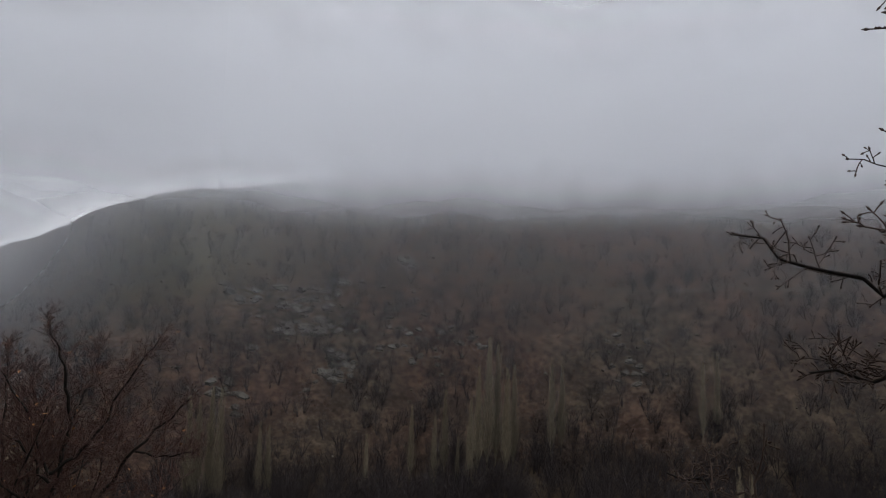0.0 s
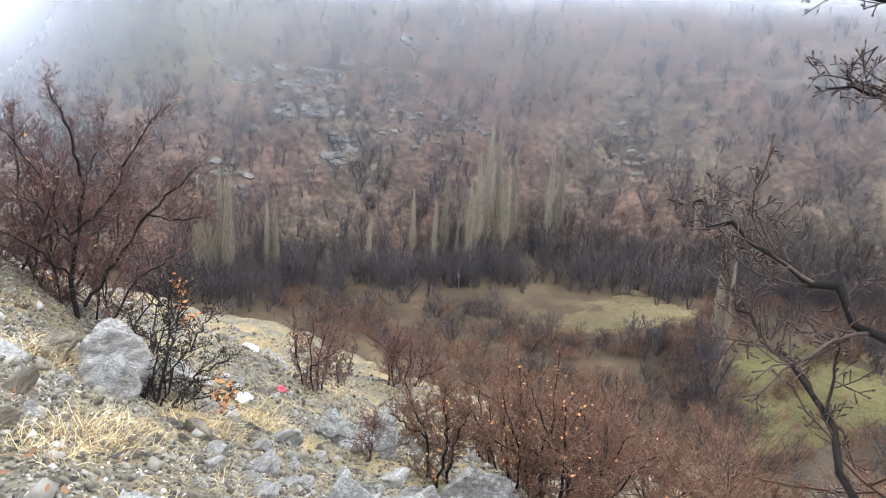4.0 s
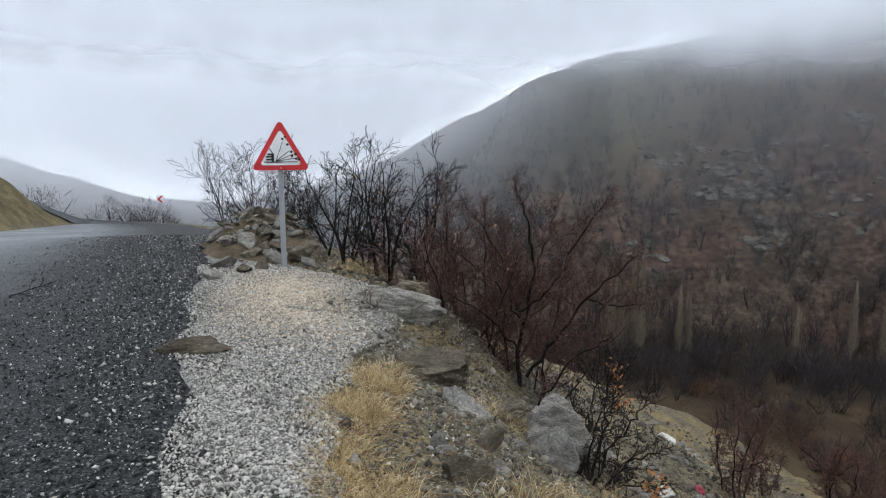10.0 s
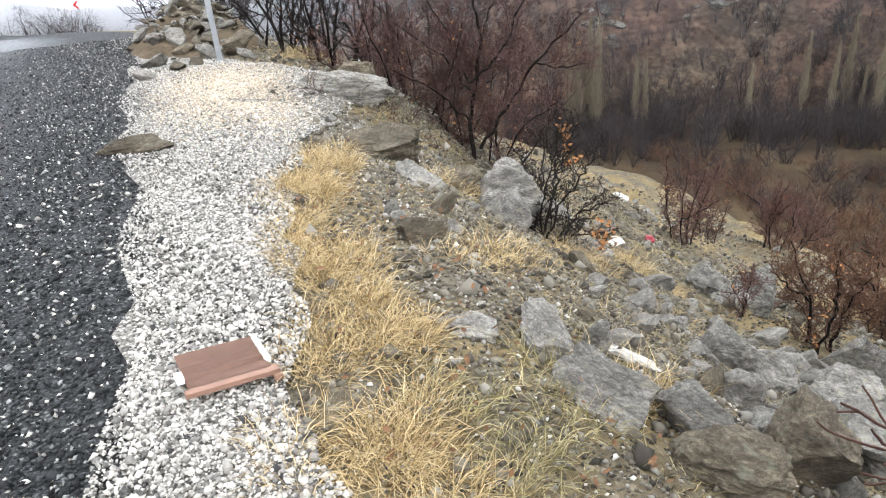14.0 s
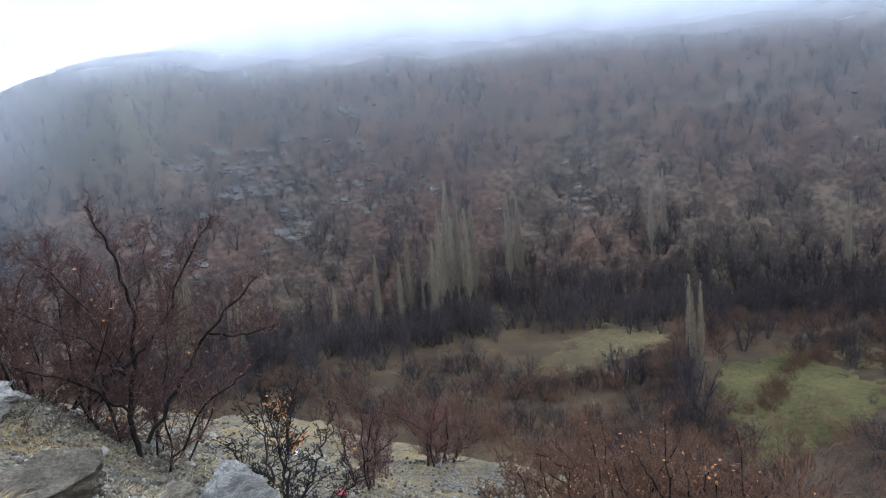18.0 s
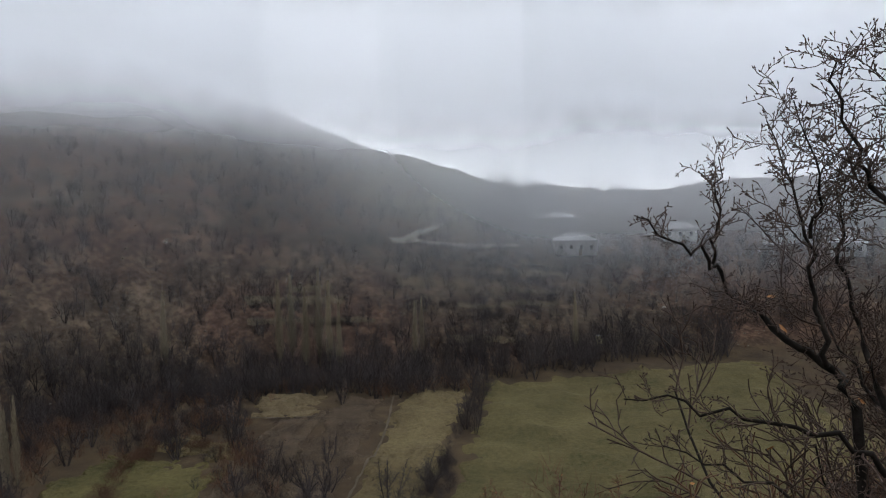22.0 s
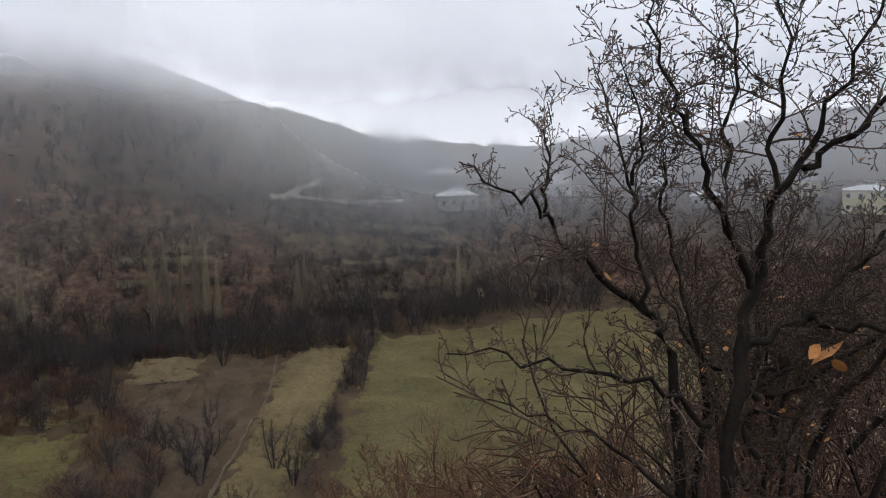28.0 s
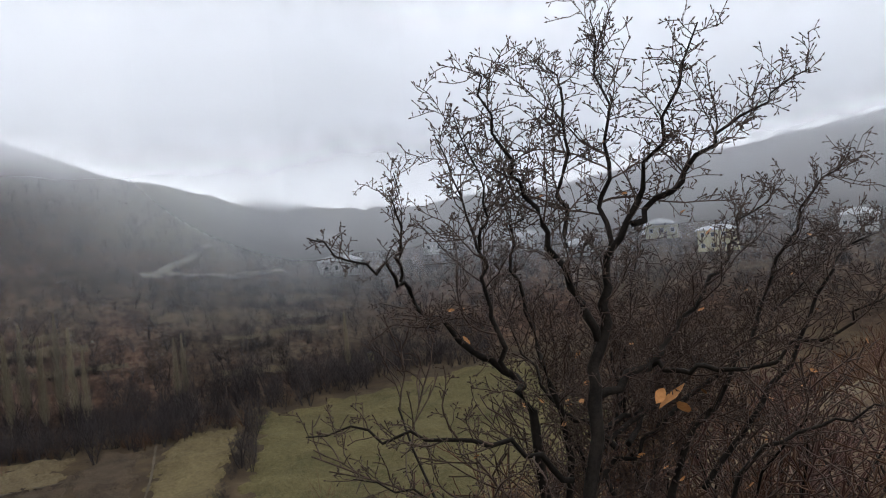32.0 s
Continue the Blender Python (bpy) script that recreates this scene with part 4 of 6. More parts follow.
pebbles("verge_gravel", *scatter(52000, 1, verge, -1.6, 8.2, 0.0086, 0.032, 1.3), MAT["chips"], "pale limestone gravel on the verge", 1)
rng = np.random.default_rng(2)
su, sv = rng.normal(1.0, 0.40, 15000), rng.normal(5.7, 1.0, 15000)
inside = (su > 0.1) & (su < np.interp(sv, GRAVEL_V, GRAVEL_U) - 0.05) & (sv < 7.6)
su, sv = su[inside], sv[inside]
sx, sy = EDGE[0] + su * ACROSS[0] + sv * ALONG[0], EDGE[1] + su * ACROSS[1] + sv * ALONG[1]
pebbles("verge_sand_gravel", np.stack([sx, sy, ground(sx, sy) + 0.037], -1), 0.0085 * rng.lognormal(0, 0.35, len(sx)), MAT["chips_sand"], "sandy yellow fine gravel on the verge", 2)
pebbles("road_edge_chips", *scatter(34000, 3, lambda v: (-0.6 - 2.6 * np.random.default_rng(33).random(len(v)) ** 1.5, 0.12 + inner(v) + 0.08 * np.sin(4 * v)), -1.0, 18, 0.0085, 0.024, 1.6), MAT["road_chip"], "dark stone chips loose on the asphalt edge", 3)
pebbles("stray_white_chips", *scatter(4200, 4, lambda v: (-0.5 - 2.4 * np.random.default_rng(34).random(len(v)) ** 1.5, 0.1 + 0 * v), -1.0, 16, 0.0085, 0.026, 1.4), MAT["chips"], "white chips strayed onto the asphalt edge", 4)
pebbles("slope_scree", *scatter(30000, 5, lambda v: (0.7 + 0.05 * v, 8.5 + 0 * v), -3, 13, 0.017, 0.0, 1.1), MAT["scree"], "loose scree on the slope", 5)
pebbles("slope_chips", *scatter(42000, 8, lambda v: (np.interp(v, GRAVEL_V, GRAVEL_U) + 0.15, 4.4 + 0 * v), -1.5, 7, 0.009, 0.0), MAT["scree"], "fine grey scree chips on the slope", 8)
pebbles("slope_rubble", *scatter(5200, 6, lambda v: (1.0 + 0.05 * v, 11 + 0 * v), -4, 14, 0.038, 0.0), MAT["scree"], "grey rubble on the slope", 6)
pebbles("slope_white_chips", *scatter(2600, 7, lambda v: (0.95 + 0.05 * v, 2.7 + 0 * v), -1.5, 5, 0.0095, 0.0), MAT["chips"], "white chips fallen on the slope", 7)


# ---- grass ----
def straw_mesh(name, tufts, mat, label, seed):
    """Tufts of dry blades. tufts: x, y, blades, height, spread."""
    rng = np.random.default_rng(seed)
    roots, tips, mids, wide = [], [], [], []
    for x, y, n, h, s in tufts:
        a, r = rng.uniform(0, 6.283, n), s * np.sqrt(rng.random(n))
        root = np.stack([x + r * np.cos(a), y + r * np.sin(a), np.zeros(n)], -1)
        b = a + rng.normal(0, 1.0, n)
        lean = rng.uniform(0.35, 1.5, n)
        ln = h * rng.uniform(0.45, 1.15, n)
        way = np.stack([np.cos(b) * np.sin(lean) + 0.05, np.sin(b) * np.sin(lean), np.cos(lean)], -1)
        mid = root + way * ln[:, None] * 0.55
        tip = mid + (way + np.stack([0.3 * np.cos(b), 0.3 * np.sin(b), -0.55 * np.ones(n)], -1)) * ln[:, None] * 0.45
        roots.append(root), mids.append(mid), tips.append(tip), wide.append(rng.uniform(0.0008, 0.0019, n))
    R = np.vstack(roots)
    lifted = (ground(R[:, 0], R[:, 1]) - 0.01)[:, None] * np.array([[0, 0, 1.0]])
    R, M, T, W = np.vstack(roots), np.vstack(mids), np.vstack(tips), np.concatenate(wide)
    R, M, T = R + lifted, M + lifted, T + lifted
    n = len(R)
    side = np.cross(M - R, rng.normal(0, 1, (n, 3)))
    side /= np.linalg.norm(side, axis=1, keepdims=True) + 1e-9
    side *= W[:, None]
    verts = np.stack([R - side, R + side, M + side * 0.8, M - side * 0.8, T], 1).reshape(-1, 3)
    base = 5 * np.arange(n)[:, None]
    f4, f3 = base + np.array([[0, 1, 2, 3]]), base + np.array([[3, 2, 4]])
    me = bpy.data.meshes.new(name)
    me.from_pydata(verts.tolist(), [], f4.tolist() + f3.tolist())
    me.materials.append(mat)
    return tagged(new(name, me), label, "grass", kind="stuff")


def island_grass(name, stops):
    m, n, l, b = material(name, 0.8, 0.2)
    g = n.new("ShaderNodeNewGeometry")
    l.new(ramp(n, l, g.outputs["Random Per Island"], stops), b.inputs["Base Color"])
    return m


MAT["straw_blades"] = island_grass("straw_blades", [(0.08, (0.13, 0.082, 0.034)), (0.42, (0.42, 0.30, 0.14)), (0.9, (0.68, 0.54, 0.31))])
MAT["green_blades"] = island_grass("green_straw_blades", [(0.1, (0.11, 0.095, 0.04)), (0.5, (0.30, 0.25, 0.115)), (0.9, (0.52, 0.44, 0.24))])
rng = np.random.default_rng(12)
tufts = []
for k in range(520):
    v = rng.uniform(-1.6, 3.3)
    reach = 0.42 if v > 0.4 else 0.55
    u = np.interp(v, GRAVEL_V, GRAVEL_U) - 0.04 + reach * rng.random() ** 1.2 + 0.10 * math.sin(2.6 * v)
    x, y = uv_place(u, v)
    if waves(x, y, 0.8, 4.4) + rng.normal(0, 0.4) > -0.25:
        tufts.append((x, y, 62, rng.uniform(0.09, 0.23), 0.10))
straw_mesh("dry_grass_band", tufts, MAT["straw_blades"], "long dry straw-yellow grass along the verge", 3)
tufts = []
for k in range(75):
    u, v = rng.uniform(1.15, 1.95), rng.uniform(-2.2, -0.05)
    x, y = uv_place(u, v)
    tufts.append((x, y, 64, rng.uniform(0.10, 0.22), 0.11))
straw_mesh("greenish_grass_patch", tufts, MAT["green_blades"], "greenish dry grass in front of the boulders", 4)
tufts = []
for k in range(1900):
    u, v = 1.3 + 11 * rng.random() ** 1.4, rng.uniform(-5, 14)
    x, y = uv_place(u, v)
    if waves(x, y, 1.8, 3.3) + rng.normal(0, 0.35) > (0.25 if u < 4.5 else 0.0):
        tufts.append((x, y, 34, rng.uniform(0.06, 0.15), 0.13))
for u, v, h in ((2.2, 8.3, 0.4), (1.9, 8.0, 0.4), (2.5, 7.9, 0.35), (2.1, 8.8, 0.35), (4.2, 3.0, 0.4), (4.5, 3.3, 0.4), (4.4, 2.7, 0.35), (2.0, 1.1, 0.3), (2.1, 1.3, 0.3), (2.6, 3.2, 0.3), (2.4, 3.0, 0.3), (3.15, 2.25, 0.36), (3.3, 2.35, 0.36), (3.2, 2.05, 0.34), (1.95, -0.35, 0.4), (1.75, 1.0, 0.26)):
    x, y = uv_place(u, v)
    for q in range(3):
        tufts.append((x + 0.1 * q, y - 0.05 * q, 70, 0.75 * h, 0.12))
mats = []
for k in range(2300):
    u, v = rng.uniform(1.8, 8), rng.uniform(-1.5, 8)
    x, y = uv_place(u, v)
    if waves(x, y, 1.5, 0.7) + rng.normal(0, 0.3) > 0.1:
        mats.append((x, y, 30, rng.uniform(0.035, 0.10), 0.14))
straw_mesh("low_grass_mats", mats, MAT["green_blades"], "low greenish-tan grass mats on the slope", 15)
straw_mesh("slope_grass", tufts, MAT["straw_blades"], "scattered dry grass tufts on the slope", 5)


def leaf_litter(name, places, mat, label, seed, size=0.05):
    """Curled dry leaves, each of a few faces."""
    rng = np.random.default_rng(seed)
    verts, faces = [], []
    for x, y, z in places:
        m = pose(x, y, z, rng.uniform(-50, 50), rng.uniform(-50, 50), rng.uniform(0, 360))
        s = size * rng.uniform(0.6, 1.3)
        b = len(verts)
        for px, py, pz in ((-1, 0, 0.1), (-0.5, 0.42, 0.25), (0.1, 0.55, 0.2), (0.6, 0.35, 0.22), (1, 0, 0.3), (0.6, -0.35, 0.25), (0.1, -0.5, 0.18), (-0.5, -0.4, 0.22), (0, 0, 0)):
            verts.append(m @ Vector((px * s, py * s, pz * s)))
        faces += [(b + 8, b + q, b + (q + 1) % 8) for q in range(8)]
    ob = mesh_object(name, verts, faces, mat)
    return tagged(ob, label, "leaves", kind="stuff")


litter = []
for k in range(170):
    v = rng.uniform(-1.4, 2.4)
    u = np.interp(v, GRAVEL_V, GRAVEL_U) + rng.uniform(0.1, 1.2)
    x, y = uv_place(u, v)
    litter.append((x, y, z_at(x, y) + rng.uniform(0.03, 0.09)))
leaf_litter("fallen_leaves", litter, MAT["leaf_brown"], "brown fallen leaves caught in the grass", 6, 0.018)


# ---- warning sign, chevron, litter ----
def prism(points, depth, axis_y=True):
    """A flat plate from an outline in x and z, of that thickness."""
    bm = bmesh.new()
    a = [bm.verts.new((x, -depth / 2, z)) for x, z in points]
    b = [bm.verts.new((x, depth / 2, z)) for x, z in points]
    bm.faces.new(a)
    bm.faces.new(b[::-1])
    n = len(points)
    for k in range(n):
        bm.faces.new((a[(k + 1) % n], a[k], b[k], b[(k + 1) % n]))
    bmesh.ops.recalc_face_normals(bm, faces=bm.faces)
    return bm


def rounded_triangle(side, r, n=6):
    h = side * 0.866
    corners, pts = [(-side / 2, 0), (side / 2, 0), (0, h)], []
    for (cx, cz), start in zip(corners, (150, 270, 30)):
        ox, oz = 0 - cx, h / 3 - cz
        d = math.hypot(ox, oz)
        px, pz = cx + ox / d * 2 * r, cz + oz / d * 2 * r
        for k in range(n + 1):
            t = radians(start + 120 * k / n)
            pts.append((px + r * math.cos(t), pz + r * math.sin(t)))
    return pts


def box(bm, cx, cy, cz, sx, sy, sz, turn=None):
    made = bmesh.ops.create_cube(bm, size=1.0, matrix=Matrix.Translation((cx, cy, cz)) @ (turn or Matrix()) @ Matrix.Diagonal((sx, sy, sz, 1)))
    return made["verts"]


def plain(name, colour, rough=0.5, metal=0.0, spec=0.4):
    m = mottled(name, tuple(c * 0.82 for c in colour), tuple(min(c * 1.1, 1) for c in colour), 0.2, rough, spec, 5, 0.1, 0.002)
    m.node_tree.nodes["Principled BSDF"].inputs["Metallic"].default_value = metal
    return m


MAT.update(red=plain("sign_red", (0.55, 0.03, 0.035), 0.4), white=plain("sign_white", (0.78, 0.79, 0.80), 0.4), black=plain("sign_black", (0.015, 0.015, 0.016), 0.5),
           zinc=plain("galvanised_steel", (0.42, 0.44, 0.46), 0.45, 0.7), brown_panel=plain("brown_panel_paint", (0.27, 0.155, 0.11), 0.6), foam=plain("white_foam", (0.74, 0.74, 0.70), 0.8),
           bag_red=plain("red_plastic_bag", (0.26, 0.025, 0.04), 0.5), plaster=plain("pale_plaster", (0.52, 0.51, 0.49), 0.9), plaster_yellow=plain("cream_plaster", (0.60, 0.54, 0.34), 0.9),
           roof=plain("grey_sheet_roof", (0.50, 0.51, 0.52), 0.6), glass=plain("dark_window_pane", (0.03, 0.035, 0.04), 0.15), wood=plain("weathered_wood", (0.2, 0.15, 0.1), 0.8))


def warning_sign():
    root = new("warning_sign")
    foot = Vector((-2.51, 9.88, z_at(-2.51, 9.88)))
    side, z0 = 0.83, 1.45
    part("plate", prism(rounded_triangle(side, 0.045), 0.012), MAT["red"], root, "red-bordered triangular plate").location = (0, -0.04, z0)
    part("face", prism([(x, z + side * 0.866 / 3 * 0.29) for x, z in [(p * 0.71, q * 0.71) for p, q in rounded_triangle(side, 0.045)]], 0.006), MAT["white"], root, "white inner triangle").location = (0, -0.049, z0)
    pic = bmesh.new()
    y = -0.056
    box(pic, 0.0, y, z0 + 0.115, 0.47, 0.006, 0.012)
    for cz, w in ((0.15, 0.10), (0.19, 0.11), (0.225, 0.06)):
        box(pic, -0.155, y, z0 + cz, w, 0.006, 0.022)
    box(pic, -0.112, y, z0 + 0.18, 0.035, 0.006, 0.115)
    box(pic, -0.135, y, z0 + 0.275, 0.012, 0.006, 0.085, Matrix.Rotation(radians(-32), 4, "Y"))
    for ang, ln in ((70, 0.29), (38, 0.24), (22, 0.30), (9, 0.33)):
        a = radians(ang)
        box(pic, -0.07 + ln / 2 * math.cos(a), y, z0 + 0.125 + ln / 2 * math.sin(a), ln, 0.006, 0.008, Matrix.Rotation(-a, 4, "Y"))
    for cx, cz, s in ((0.03, 0.44, 0.03), (0.065, 0.47, 0.028), (0.10, 0.36, 0.034), (0.15, 0.26, 0.034), (0.16, 0.20, 0.03), (0.21, 0.225, 0.036), (0.215, 0.16, 0.03), (0.255, 0.15, 0.034)):
        box(pic, cx, y, z0 + cz, s, 0.006, s, Matrix.Rotation(radians(cx * 300), 4, "Y"))
    part("pictogram", pic, MAT["black"], root, "black loose-chippings pictogram")
    pole = prism([(-0.035, 0), (0.035, 0), (0.035, 1.62), (-0.035, 1.62)], 0.006)
    for sx in (-0.033, 0.033):
        box(pole, sx, 0.02, 0.81, 0.006, 0.05, 1.62)
    box(pole, 0, -0.006, 0.81, 0.02, 0.01, 1.6)
    part("pole", pole, MAT["zinc"], root, "galvanised steel channel post")
    bolts = bmesh.new()
    for bz in (z0 + 0.03, z0 + 0.30):
        bmesh.ops.create_cone(bolts, cap_ends=True, segments=8, radius1=0.012, radius2=0.012, depth=0.014, matrix=Matrix.Translation((0, -0.057, bz)) @ Matrix.Rotation(radians(90), 4, "X"))
    part("bolts", bolts, MAT["zinc"], root)
    root.matrix_basis = pose(foot.x, foot.y, foot.z - 0.02, 0, -1.2, 22)
    tagged(root, "triangular red and white loose-chippings warning sign on steel post", "road sign")


warning_sign()


def chevron_sign():
    root = new("chevron_sign")
    x, y = -14.75, 33.9
    z = z_at(x, y)
    part("board", prism([(-0.3, 0), (0.3, 0), (0.3, 0.6), (-0.3, 0.6)], 0.012), MAT["white"], root).location = (0, 0, 0.95)
    for k in (0, 1):
        o = -0.05 + 0.0 * k
        pts = [(0.22, 0.95 + 0.02), (-0.05, 1.25), (-0.25, 1.25), (0.02, 0.97)] if k == 0 else [(0.22, 1.53), (-0.05, 1.25), (-0.25, 1.25), (0.02, 1.53)]
        part("arrow_half", prism(pts, 0.01), MAT["red"], root).location = (0, -0.012, 0)
    part("post", prism([(-0.03, -1.6), (0.03, -1.6), (0.03, 1.5), (-0.03, 1.5)], 0.03), MAT["zinc"], root).location = (0, 0.03, 0)
    root.matrix_basis = pose(x, y, -2.32 - 1.25 * 0.6, 0, 0, 23) @ Matrix.Scale(0.6, 4)
    tagged(root, "small red and white chevron sign at the road bend", "road sign")


chevron_sign()


def brown_panel():
    root = new("broken_panel")
    o = Vector((-0.685, 2.14, z_at(-0.685, 2.14) + 0.085))
    bm = bmesh.new()
    nx = 26
    rows = []
    for j in range(9):
        row = []
        for i in range(nx):
            x, y = -0.16 + 0.32 * i / (nx - 1), -0.19 + 0.38 * j / 8
            z = 0.006 * math.sin(i * 1.25) * (1 if 6 < i < 18 else 0.2) + 0.03 * (x / 0.16) ** 2 * 0.3
            row.append(bm.verts.new((y * 0.85, x, z)))
        rows.append(row)
    for j in range(8):
        for i in range(nx - 1):
            bm.faces.new((rows[j][i], rows[j][i + 1], rows[j + 1][i + 1], rows[j + 1][i]))
    bmesh.ops.solidify(bm, geom=bm.faces[:], thickness=0.014)
    part("panel", bm, MAT["brown_panel"], root, "ribbed brown panel")
    bm = bmesh.new()
    box(bm, 0.165, 0.03, 0.008, 0.02, 0.22, 0.022)
    part("torn_edge", bm, MAT["foam"], root, "white torn foam edge")
    bm = bmesh.new()
    box(bm, -0.175, -0.02, 0.0, 0.03, 0.07, 0.02)
    part("torn_edge", bm, MAT["foam"], root, "white torn foam edge")
    bm = bmesh.new()
    box(bm, 0.17, -0.15, -0.015, 0.035, 0.10, 0.02)
    box(bm, 0.0, -0.165, 0.004, 0.36, 0.035, 0.02)
    part("lip", bm, MAT["brown_panel"], root)
    root.matrix_basis = pose(o.x - 0.01, o.y + 0.03, o.z - 0.015, -2, 4, 27) @ Matrix.Scale(0.92, 4)
    tagged(root, "broken brown ribbed panel lying on the gravel", "debris")


brown_panel()


def crumpled_bag():
    bm = bmesh.new()
    bmesh.ops.create_icosphere(bm, subdivisions=3, radius=0.085)
    for v in bm.verts:
        v.co *= 1 + 0.5 * noise.noise(v.co * 14)
        v.co.z *= 0.6
    me = bpy.data.meshes.new("plastic_bag")
    bm.to_mesh(me)
    bm.free()
    me.materials.append(MAT["bag_red"])
    ob = new("plastic_bag", me)
    ob.location = (3.52, 9.4, z_at(3.52, 9.4) + 0.03)
    tagged(ob, "crumpled red plastic bag on the slope", "litter")


crumpled_bag()
bm = bmesh.new()
box(bm, 0, 0, 0, 0.42, 0.10, 0.05)
bmesh.ops.bevel(bm, geom=bm.edges[:], offset=0.015, segments=2, affect="EDGES")
me = bpy.data.meshes.new("foam_strip")
bm.to_mesh(me)
me.materials.append(MAT["foam"])
ob = new("foam_strip", me)
ob.matrix_basis = pose(3.56, 4.05, z_at(3.56, 4.05) + 0.06, 6, 14, 12)
tagged(ob, "white foam strip lying among the boulders", "litter")


def hill_stones():
    rng = np.random.default_rng(31)
    places, sizes = [], []
    while len(places) < 5000:
        a, h = rng.uniform(-140, 8), rng.uniform(0.0, 0.85)
        x, y = polar(a, float(np.interp(a, FOOT_A, FOOT_D)) + 130 * h)
        if waves(x, y, 40, 1.9) + rng.normal(0, 0.5) > 0.15:
            places.append((x, y, 0.0))
            sizes.append(min(0.16 * rng.lognormal(0, 0.6), 0.9))
    places = np.array(places)
    places[:, 2] = ground(places[:, 0], places[:, 1])
    pebbles("hill_stones", places, sizes, MAT["scree"], "pale stones scattered over the far hill", 32)


hill_stones()


# ---- the bare oak beside the viewpoint ----
def guided(points, r0, r1, rng, n=5):
    """A limb led along a few points, with small crooks between them."""
    p = np.array(points, float)
    t = np.linspace(0, len(p) - 1, n * (len(p) - 1) + 1)
    q = np.stack([np.interp(t, np.arange(len(p)), p[:, k]) for k in range(3)], -1)
    for k in range(2):
        q[1:-1] = 0.25 * q[:-2] + 0.5 * q[1:-1] + 0.25 * q[2:]
    q[1:-1] += rng.normal(0, 0.010, (len(q) - 2, 3))
    return q, np.linspace(r0, r1, len(q)) * (1 + rng.normal(0, 0.05, len(q)))


OAK_STEMS = [  # led points, radius at foot and tip
    ([(1.30, 0.37, -2.1), (1.30, 0.32, -0.50), (1.35, 0.24, -0.20), (1.34, 0.19, 0.03), (1.27, 0.09, 0.25), (1.14, 0.01, 0.61)], 0.024, 0.0022),
    ([(1.36, 0.42, -2.1), (1.44, 0.39, -0.40), (1.56, 0.43, -0.30), (1.74, 0.53, -0.20), (1.82, 0.66, -0.02), (1.74, 0.77, 0.04), (1.58, 0.97, 0.14)], 0.017, 0.002),
    ([(1.37, 0.10, -2.1), (1.38, 0.02, -0.60), (1.38, -0.26, -0.34), (1.35, -0.47, 0.06), (1.30, -0.67, 0.27)], 0.015, 0.002),
    ([(1.40, 0.35, -2.1), (1.47, 0.28, -0.46), (1.60, 0.32, -0.18), (1.67, 0.34, 0.05), (1.67, 0.27, 0.21)], 0.013, 0.002),
]
OAK_LEADERS = [
    ([(1.35, 0.24, -0.20), (1.38, 0.30, -0.02), (1.40, 0.38, 0.17), (1.40, 0.47, 0.35), (1.36, 0.54, 0.54)], 0.013, 0.002),
    ([(1.34, 0.19, 0.03), (1.38, 0.18, 0.20), (1.37, 0.14, 0.40), (1.40, 0.16, 0.70)], 0.009, 0.002),
    ([(1.31, 0.13, 0.11), (1.29, -0.02, 0.20), (1.26, -0.18, 0.37), (1.19, -0.40, 0.50)], 0.010, 0.002),
    ([(1.56, 0.43, -0.30), (1.55, 0.47, -0.10), (1.58, 0.49, 0.10), (1.66, 0.56, 0.42)], 0.009, 0.002),
    ([(1.54, 0.49, 0.07), (1.53, 0.46, 0.20), (1.54, 0.54, 0.46)], 0.006, 0.0018),
    ([(1.40, 0.29, 0.06), (1.46, 0.25, 0.28), (1.49, 0.21, 0.52), (1.55, 0.26, 0.61)], 0.007, 0.0018),
]
OAK_SIDES = [
    ([(1.30, 0.38, -0.55), (1.26, 0.56, -0.41), (1.36, 0.80, -0.37), (1.47, 1.04, -0.36)], 0.009, 0.002),
    ([(1.30, 0.42, -0.78), (1.38, 0.68, -0.57), (1.52, 0.92, -0.51)], 0.007, 0.002),
    ([(1.74, 0.58, -0.16), (1.58, 0.65, -0.13), (1.42, 0.71, -0.12)], 0.006, 0.002),
    ([(1.33, 0.27, -0.35), (1.36, 0.07, -0.30), (1.38, -0.11, -0.16), (1.39, -0.28, 0.01), (1.39, -0.45, 0.18)], 0.013, 0.002),
    ([(1.36, 0.07, -0.30), (1.23, 0.03, -0.29), (1.10, -0.10, -0.28), (0.98, -0.26, -0.18), (0.90, -0.34, -0.05)], 0.009, 0.002),
    ([(1.30, 0.08, -2.0), (1.19, -0.01, -0.61), (1.07, -0.23, -0.43), (0.95, -0.35, -0.40)], 0.011, 0.002),
    ([(1.38, -0.10, -0.70), (1.38, -0.46, -0.37), (1.34, -0.65, -0.06), (1.32, -0.78, 0.06)], 0.010, 0.002),
    ([(1.82, 0.66, -0.02), (1.78, 0.66, 0.12), (1.72, 0.68, 0.32)], 0.006, 0.0018),
]


def on_limb(path, radii, f):
    """A point of a limb at the share f of its length, its way and its radius."""
    cum = np.concatenate([[0], np.cumsum(np.linalg.norm(np.diff(path, axis=0), axis=1))])
    i = min(int(np.searchsorted(cum, f * cum[-1], "right")) - 1, len(path) - 2)
    g = (f * cum[-1] - cum[i]) / max(cum[i + 1] - cum[i], 1e-6)
    way = path[i + 1] - path[i]
    return path[i] + way * g, way / (np.linalg.norm(way) + 1e-9), radii[i] + (radii[i + 1] - radii[i]) * g


